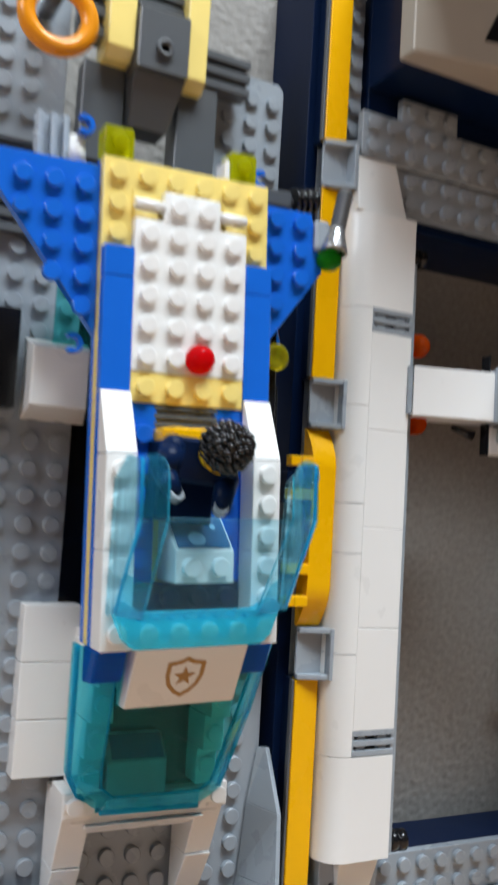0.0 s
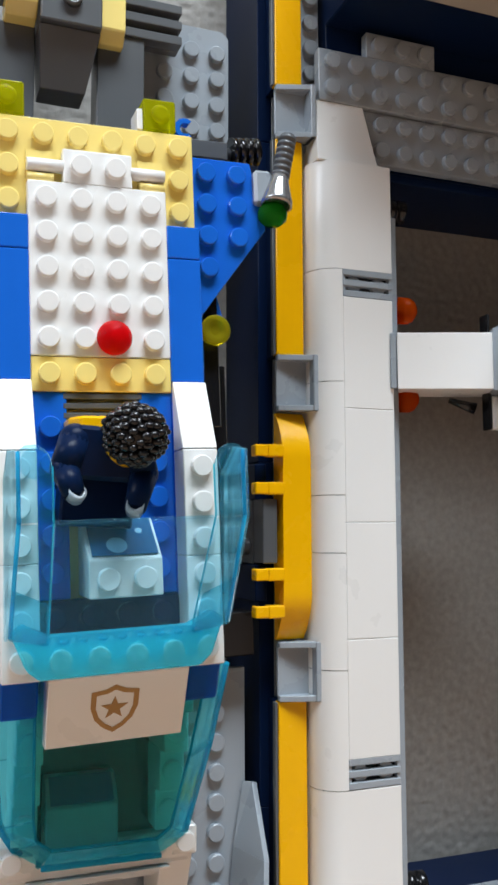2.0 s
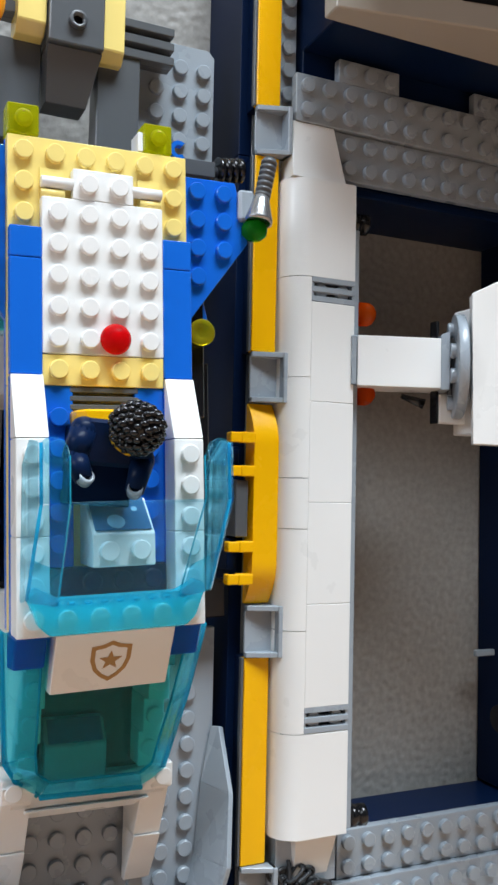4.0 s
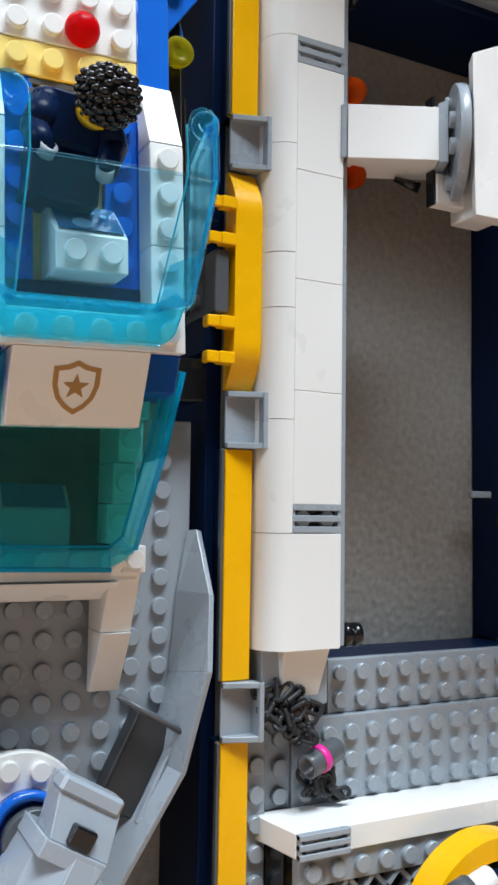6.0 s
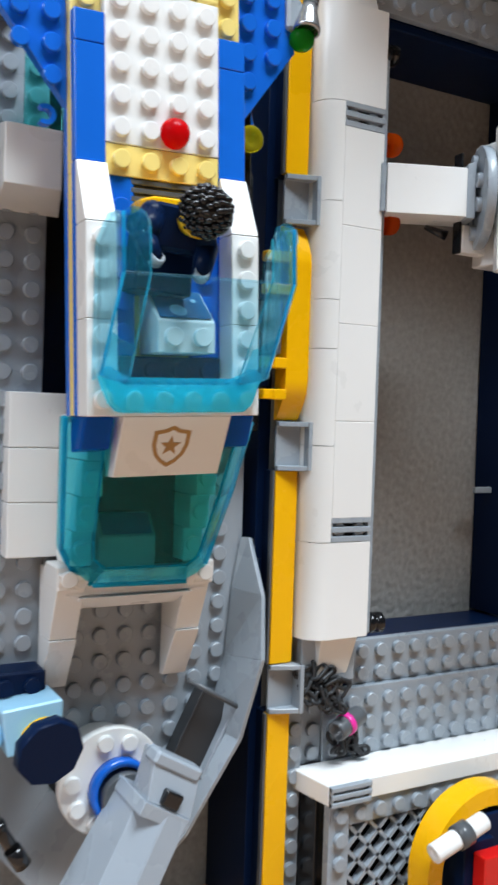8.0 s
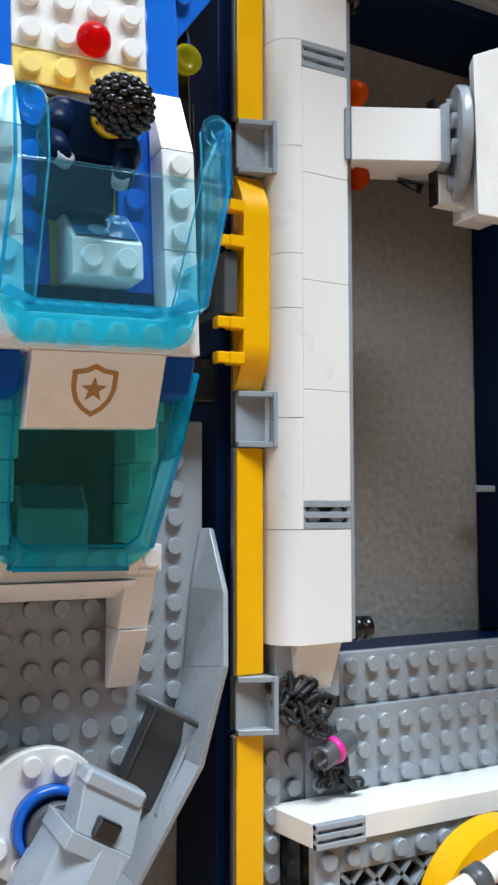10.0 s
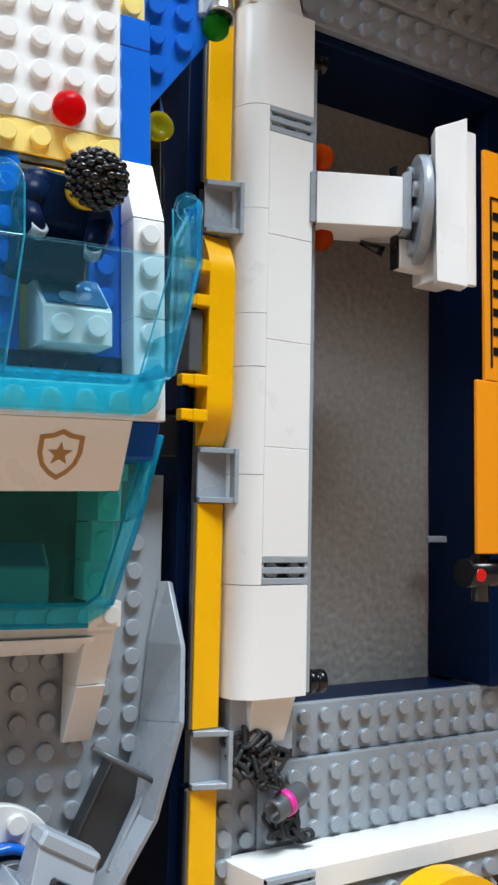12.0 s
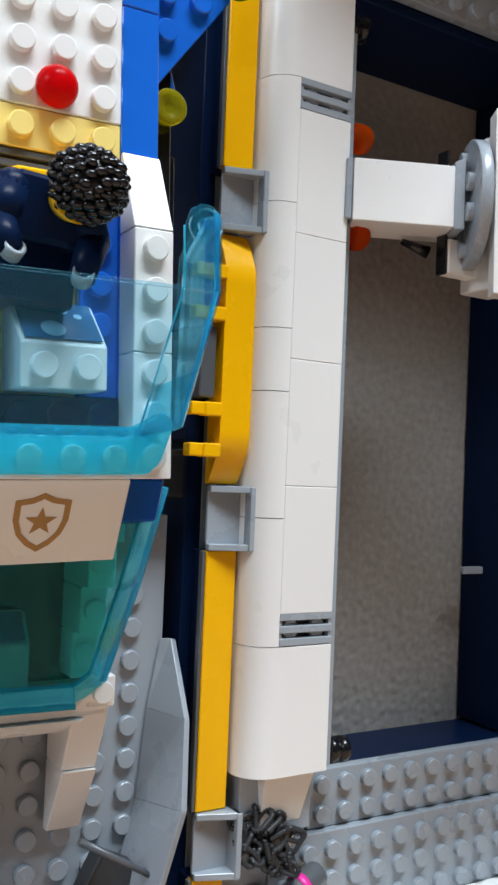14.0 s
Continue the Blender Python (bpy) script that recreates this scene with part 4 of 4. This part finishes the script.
inr = [(-17.6, 14.8, 41.0), (-20.5, 14.8, 24.0), (-22.5, 14.8, 2.0), (-28.0, 14.8, -20.0), (-44, 14.8, -46), (-54, 14.8, -58)]
for i in range(5):
    a, b, c, d = rim[i], rim[i + 1], inr[i + 1], inr[i]
    bm = bmesh.new()
    off = Vector((1.6, 0.4, -0.4))
    hexa(bm, [a, b, c, d], [Vector(p) + off for p in (a, b, c, d)], 0, 0.15)
    part("slanting_rim", bm, GREY, platform)
outer = [(-112, -10), (-96, -48), (-70, -80)]
inner = [(-97, 1), (-80, -33), (-56, -57)]
for i in range(2):
    (ax, az), (bx, bz), (cx, cz), (dx, dz) = outer[i], outer[i + 1], inner[i + 1], inner[i]
    bm = bmesh.new()
    hexa(bm, [(ax, 8, az), (bx, 8, bz), (cx, 15, cz), (dx, 15, dz)], [(ax, 9.5, az), (bx, 9.5, bz), (cx, 16.5, cz), (dx, 16.5, dz)], 0, 0.15)
    part("slanting_rim", bm, GREY, platform)

# white blocks at the edge
for z0, z1 in ((38.5, 54.2), (54.4, 70.0), (70.2, 86.0)):
    part("white_block", bm_of((box, -96.6, -80.2, 8.0, PY, z0, z1, 0.25)), WHITE, platform)
bm = bmesh.new()
hexa(bm, [(-103.5, -8, 140), (-88, -8, 140), (-88, -8, 156), (-103.5, -8, 156)], [(-101, PY, 138), (-82, PY, 138), (-82, PY, 162), (-101, PY, 162)], 0, 0.3)
part("white_block", bm, WHITE, platform)
part("teal_pane", bm_of((box, -95, -84, 6, 8, 160, 182, 0.3)), T_TEAL, platform)
bm = bmesh.new()
for k in range(4):
    box(bm, -120, -98, 11.8, 14.8, 191 + 4.2 * k, 193.4 + 4.2 * k, 0.2)
part("dark_grille", bm, DGREY, platform)
bm = bmesh.new()
for x in (-105.8, -102.2, -98.8):
    box(bm, x, x + 1.5, -13.0, -10.5, 203.4, 218.5, 0.2)
box(bm, -106.0, -97.2, -10.4, -8.6, 203.2, 218.7, 0.2)
part("standing_grille", bm, LGREY, jet, "light grey slotted grille tile beside the wing")
part("clip_stub", bm_of((tube, (-96.0, -16.5, 203.4), (-96.0, -16.5, 211.6), 2.5, 2.1)), WHITE, jet)
part("black_block", bm_of((box, -125, -104.5, 6, PY, 140, 168, 0.4)), BLACK, platform)

# upper works: dark blocks, grilles and pale yellow bricks
part("dark_block", bm_of((box, -79.0, -63.0, -2, 14, 243, 262, 0.4)), DGREY, platform)
part("dark_slope", bm_of((hexa, [(-79, 0, 242.8), (-63, 0, 242.8), (-66, 6, 228), (-78, 6, 228)], [(-79, 15, 242.8), (-63, 15, 242.8), (-66, 15, 228), (-78, 15, 228)])), DGREY, platform)
bm = bmesh.new()
lathe(bm, (-71.0, -2, 250), (0, -1, 0), [(0, 2.6), (1.6, 2.6), (1.6, 1.6), (-1.0, 1.5)], 20)
part("pin_hole", bm, DGREY, platform)
part("pin_core", bm_of((tube, (-71, -1.9, 250), (-71, -2.3, 250), 1.5)), BLACK, platform)
part("recess_wall", bm_of((box, -62.8, -49.6, 6, 15, 210, 247, 0.3), (box, -92, -79.2, 8, 15, 216, 246, 0.3)), DGREY, platform)
for x0, x1, z0, z1 in ((-55.5, -39.0, 247.0, 258.5), (-79.5, -62.5, 262.4, 272), (-95, -86.6, 252, 268)):
    bm = bmesh.new()
    for k in range(3):
        h = (z1 - z0) / 5
        box(bm, x0, x1, 5.2, 9, z0 + 2 * k * h, z0 + (2 * k + 1) * h + 0.3, 0.2)
    box(bm, x0, x1, 9, 12, z0, z1, 0.2)
    part("dark_grille", bm, DGREY, platform)
for x0, x1, z0 in ((-87.6, -79.4, 245.5), (-63.0, -56.2, 242)):
    bm = bmesh.new()
    prism(bm, [(0.5, z0 + 3), (3.5, z0), (12, z0), (12, 290), (0.5, 290)], "x", x0, x1, 0.3)
    part("yellow_brick", bm, COOLYEL, platform)
bm = bmesh.new()
coil = [[bm.verts.new((-103 + (9 + 2.6 * math.cos(v)) * math.cos(u), -3 + 2.6 * math.sin(v), 249.7 + (9 + 2.6 * math.cos(v)) * math.sin(u)))
         for v in [math.pi * 2 * q / 14 for q in range(14)]] for u in [math.pi * 2 * p / 40 for p in range(40)]]
for p in range(40):
    for q in range(14):
        bm.faces.new([coil[p][q], coil[p][(q + 1) % 14], coil[(p + 1) % 40][(q + 1) % 14], coil[(p + 1) % 40][q]]).smooth = True
part("yellow_ring", bm, ORANGE, platform, "warm yellow plastic ring")
part("ring_post", bm_of((tube, (-103, -3, 259), (-103, 14, 259), 2.4)), DGREY, platform)

# ---------------------------------------------------------------- cannon on its white turntable
cannon = thing("toy_cannon", (-61.5, PY, -30), "white round turntable with a light grey toy cannon", "toy cannon")
bm = bmesh.new()
lathe(bm, (-66.0, 2.8, -27.5), (0, -1, 0), [(-12, 13.0), (-0.1, 13.0), (0, 15.6), (0.2, 16.0), (2.9, 16.0), (3.2, 15.7)], 48)
for k in (0, 1, 3, 4, 5):
    a = radians(66 + 36 * k)
    stud(bm, -66.0 + 12.2 * math.cos(a), -0.4, -27.5 + 12.2 * math.sin(a))
part("turntable", bm, WHITE, cannon)
bm = bmesh.new()
lathe(bm, (-64.0, -0.5, -29.5), (0, -1, 0), [(0, 9.4), (3.6, 9.4), (3.6, 7.5), (0.2, 7.5)], 36)
part("blue_ring", bm, BLUE, cannon)
bm = bmesh.new()
lathe(bm, (-63.0, -0.3, -31.0), (0, -1, 0), [(0, 7.4), (5.0, 7.4), (5.4, 7.0)], 36)
part("hub", bm, DGREY, cannon)
DIRX, DIRZ = -0.50, -0.866


def along(u, v, y):
    """A place u along the barrel and v to its side."""
    return (-58.0 + DIRX * u - DIRZ * v, y - 19 if y < 7 else -4.5, -29.0 + DIRZ * u + DIRX * v)


bm = bmesh.new()
hexa(bm, [along(0, -8.5, -1), along(34, -9.5, -6), along(34, -2, -11), along(0, -1, -6)], [along(0, -8.5, 9), along(34, -9.5, 9), along(34, -2, 9), along(0, -1, 9)])
hexa(bm, [along(0, -1, -6), along(34, -2, -11), along(34, 5, -11), along(0, 6, -6)], [along(0, -1, 9), along(34, -2, 9), along(34, 5, 9), along(0, 6, 9)])
barrel = part("barrel", bm, LGREY, cannon)
bm = bmesh.new()
hexa(bm, [along(-1, 6.5, -6), along(3, 6.5, -6), along(3, -9, -6), along(-1, -9, -6)], [along(-1, 6.5, 8), along(3, 6.5, 8), along(3, -9, 8), along(-1, -9, 8)])
hexa(bm, [along(-13, 5.0, -2), along(-1, 7.0, -5), along(-1, -8.0, -5), along(-13, -11.0, -2)], [along(-13, 5.0, 6), along(-1, 7.0, 6), along(-1, -8.0, 6), along(-13, -11.0, 6)])
part("breech", bm, LGREY, cannon)
bm = bmesh.new()
hexa(bm, [along(-14, -11, -3.4), along(-10, -11, -3.4), along(-10, 5, -3.4), along(-14, 5, -3.4)], [along(-14, -11, 4), along(-10, -11, 4), along(-10, 5, 4), along(-14, 5, 4)], 0, 0.8)
part("collar", bm, LGREY, cannon)
bm = bmesh.new()
hexa(bm, [along(-6, -4.5, -6.3), along(-1.5, -4.5, -6.3), along(-1.5, 1.5, -6.3), along(-6, 1.5, -6.3)], [along(-6, -4.5, -3), along(-1.5, -4.5, -3), along(-1.5, 1.5, -3), along(-6, 1.5, -3)], 0, 0.5)
part("breech_core", bm, BLACK, cannon)
bm = bmesh.new()
tube(bm, along(34, 0, -3), along(37, 0, -3), 3, 2.6)
part("muzzle", bm, BLACK, cannon)
# dark open chute above the cannon
CX, CZ = 0.452, 0.892


def chu(u, v, y):
    return (-38.0 + CX * u + CZ * v, y, -28.8 + CZ * u - CX * v)


part("tray", bm_of((hexa, [chu(-3, -5.4, 8), chu(22, -5.4, 8), chu(22, 5.6, 8), chu(-3, 5.6, 8)], [chu(-3, -5.4, 12), chu(22, -5.4, 12), chu(22, 5.6, 12), chu(-3, 5.6, 12)])), CHAR, cannon)
part("tray_side", bm_of((hexa, [chu(-3, -6.2, 7), chu(22, -6.2, 7), chu(22, -5.4, 7), chu(-3, -5.4, 7)], [chu(-3, -6.2, 13), chu(22, -6.2, 13), chu(22, -5.4, 13), chu(-3, -5.4, 13)])), CHAR, cannon)
part("tray_side", bm_of((hexa, [chu(-3, 5.6, 5), chu(22, 5.6, 5), chu(22, 6.6, 5), chu(-3, 6.6, 5)], [chu(-3, 5.6, 13), chu(22, 5.6, 13), chu(22, 6.6, 13), chu(-3, 6.6, 13)])), GREY, cannon)
part("bar", bm_of((tube, (-40.6, 3.4, -1.2), (-22.2, 2.2, -12.2), 0.8)), DGREY, cannon)

# ---------------------------------------------------------------- standing figure beside the turntable
bm = bmesh.new()
OX, OZ = -95.0, -4.6
box(bm, OX - 6, OX + 10, 5, 15.6, OZ + 3, OZ + 11, 0.6, 0)
for x in (-2, 6):
    stud(bm, OX + x, 5, OZ + 7.0, mi=0)
prism(bm, [(OX - 5, OZ + 4), (OX + 12, OZ + 5.5), (OX + 12, OZ - 7), (OX - 3, OZ - 9)], "y", -6, 9, 0.5, 1)
tube(bm, (OX - 4, 0, OZ - 2), (OX - 9, -4, OZ - 10), 2.6, 2.3, 14, 1)
tube(bm, (OX - 9, -4, OZ - 10), (OX - 12, -8, OZ - 15), 2.3, 2.1, 14, 1)
ball(bm, (OX - 12.5, -9, OZ - 17.5), 3.0, 1, 1, 1, 3, 2)
tube(bm, (OX + 4.5, -6, OZ - 2), (OX + 5.6, -9, OZ - 4), 4.8, 4.8, 22, 3)
lathe(bm, (OX + 6.5, -8, OZ - 6), (0.12, -1, -0.2), [(0, 8.0), (1.0, 9.6), (4.2, 9.6), (5.0, 9.2)], 9, 0)
tube(bm, (OX - 10.5, -11, OZ - 18), (OX - 1, -11, OZ - 34), 1.9, 1.9, 14, 2)
tube(bm, (OX - 7, -11, OZ - 24), (OX - 6, -11, OZ - 25.6), 2.3, 2.3, 14, 2)
tube(bm, (OX - 2.5, -11, OZ - 31.5), (OX + 0.6, -11, OZ - 36.5), 2.4, 2.4, 14, 2)
for f in bm.faces:
    if f.material_index == 0 and len(f.verts) == 9:
        f.smooth = False
single("toy_figure", bm, [NAVY, SKYB, BLACK, SKIN], (OX, 14, OZ), "small toy figure in pale blue shirt with dark blue cap", "toy figure")

# ---------------------------------------------------------------- chain and torch on the lower plates


def link(bm, c, a, b, long=3.1, wide=1.65, r=0.66):
    a, b = Vector(a).normalized(), Vector(b).normalized()
    pts = []
    for i in range(14):
        t = 2 * math.pi * i / 14
        pts.append(Vector(c) + a * (math.cos(t) * wide + 0) + b * (math.sin(t) * wide + (long - wide) * (1 if math.sin(t) > 0 else -1)))
    for i in range(14):
        tube(bm, pts[i], pts[(i + 1) % 14], r, r, 7, 0, True, False)


def chain(places, label):
    rnd = random.Random(len(places))
    root = thing("toy_chain", places[0], label, "toy chain")
    for k, p in enumerate(places):
        d = Vector(places[min(k + 1, len(places) - 1)]) - Vector(places[max(k - 1, 0)])
        d = d.normalized() if d.length else Vector((1, 0, 0))
        side = d.cross(Vector((rnd.uniform(-0.5, 0.5), -1, rnd.uniform(-0.5, 0.5)))).normalized()
        if k % 2:
            side = d.cross(side).normalized() * 0.8 + side * 0.4
        bm = bmesh.new()
        link(bm, p, side, d)
        part("link", bm, CHAR, root)


rnd = random.Random(3)
heap = []
for k in range(34):
    t = k / 33
    heap.append((1.5 + 14 * t + 3.0 * math.sin(k * 1.7), 3.6 - 2.2 * rnd.random() - (1.2 if k % 3 == 0 else 0), -6.5 - 6.0 * t + 4.4 * math.sin(k * 0.9) + rnd.uniform(-1, 1)))
chain(heap, "dark grey plastic toy chain heaped on the studs")
tail = [(17 + 1.0 * k + 1.2 * math.sin(k * 2.1), 6.0 - rnd.random(), -29 - 3.2 * math.sin(k * 0.8) - 0.25 * k) for k in range(12)]
chain(tail, "dark grey plastic toy chain hanging below the torch")
torch = thing("toy_torch", (18, 6, -22), "dark grey toy tube with a magenta band, tied to the chain", "toy part")
A, B = Vector((14.2, 1.0, -24.6)), Vector((26.5, 4.4, -21.2))
bm = bmesh.new()
D = (B - A)
lathe(bm, A, D, [(6.0, 2.4), (0, 2.7), (0, 3.4), (1.2, 3.5), (D.length - 1, 3.5), (D.length, 3.2), (D.length, 2.2)], 22)
part("tube", bm, DGREY, torch)
bm = bmesh.new()
lathe(bm, A + D * 0.36, D, [(0, 3.4), (0, 3.9), (2.2, 3.9), (2.2, 3.4)], 22)
part("band", bm, PINK, torch, "magenta rubber band")

# ---------------------------------------------------------------- bike parts before the fence
bike = thing("toy_wheel_arch", (70, -22, FLOOR_Z), "warm yellow toy wheel arch with white bar", "toy vehicle")
bm = bmesh.new()
arc = [math.pi * k / 26 for k in range(27)]
ring = [(86.5, FLOOR_Z)] + [(60 + 26.5 * math.cos(a), -68 + 26.5 * math.sin(a)) for a in arc] + [(33.5, FLOOR_Z), (39.5, FLOOR_Z)]
ring += [(60 + 20.5 * math.cos(a), -68 + 20.5 * math.sin(a)) for a in reversed(arc)] + [(80.5, FLOOR_Z)]
prism(bm, ring, "y", -26, -16, 0.3)
part("arch", bm, YELLOW, bike)
bm = bmesh.new()
lathe(bm, (30, -32, -55.0), (1, 0, 0.32), [(0.8, 1.6), (0, 1.8), (0, 3.0), (0.5, 3.2), (22, 3.2), (22.3, 2.9)], 22)
part("white_bar", bm, WHITE, bike)
bm = bmesh.new()
lathe(bm, (39.5, -32, -51.9), (1, 0, 0.32), [(0, 3.3), (0, 4.0), (5.0, 4.0), (5.0, 3.3)], 22)
part("grey_collar", bm, DGREY, bike)
part("blue_block", bm_of((box, 47, 60, -28, -16, FLOOR_Z, -57, 0.4), (box, 58, 80, -26, -14, FLOOR_Z, -50, 0.4)), NAVY, bike)
part("red_block", bm_of((box, 50.5, 62, -34, -28.2, FLOOR_Z, -60, 0.4)), REDP, bike)
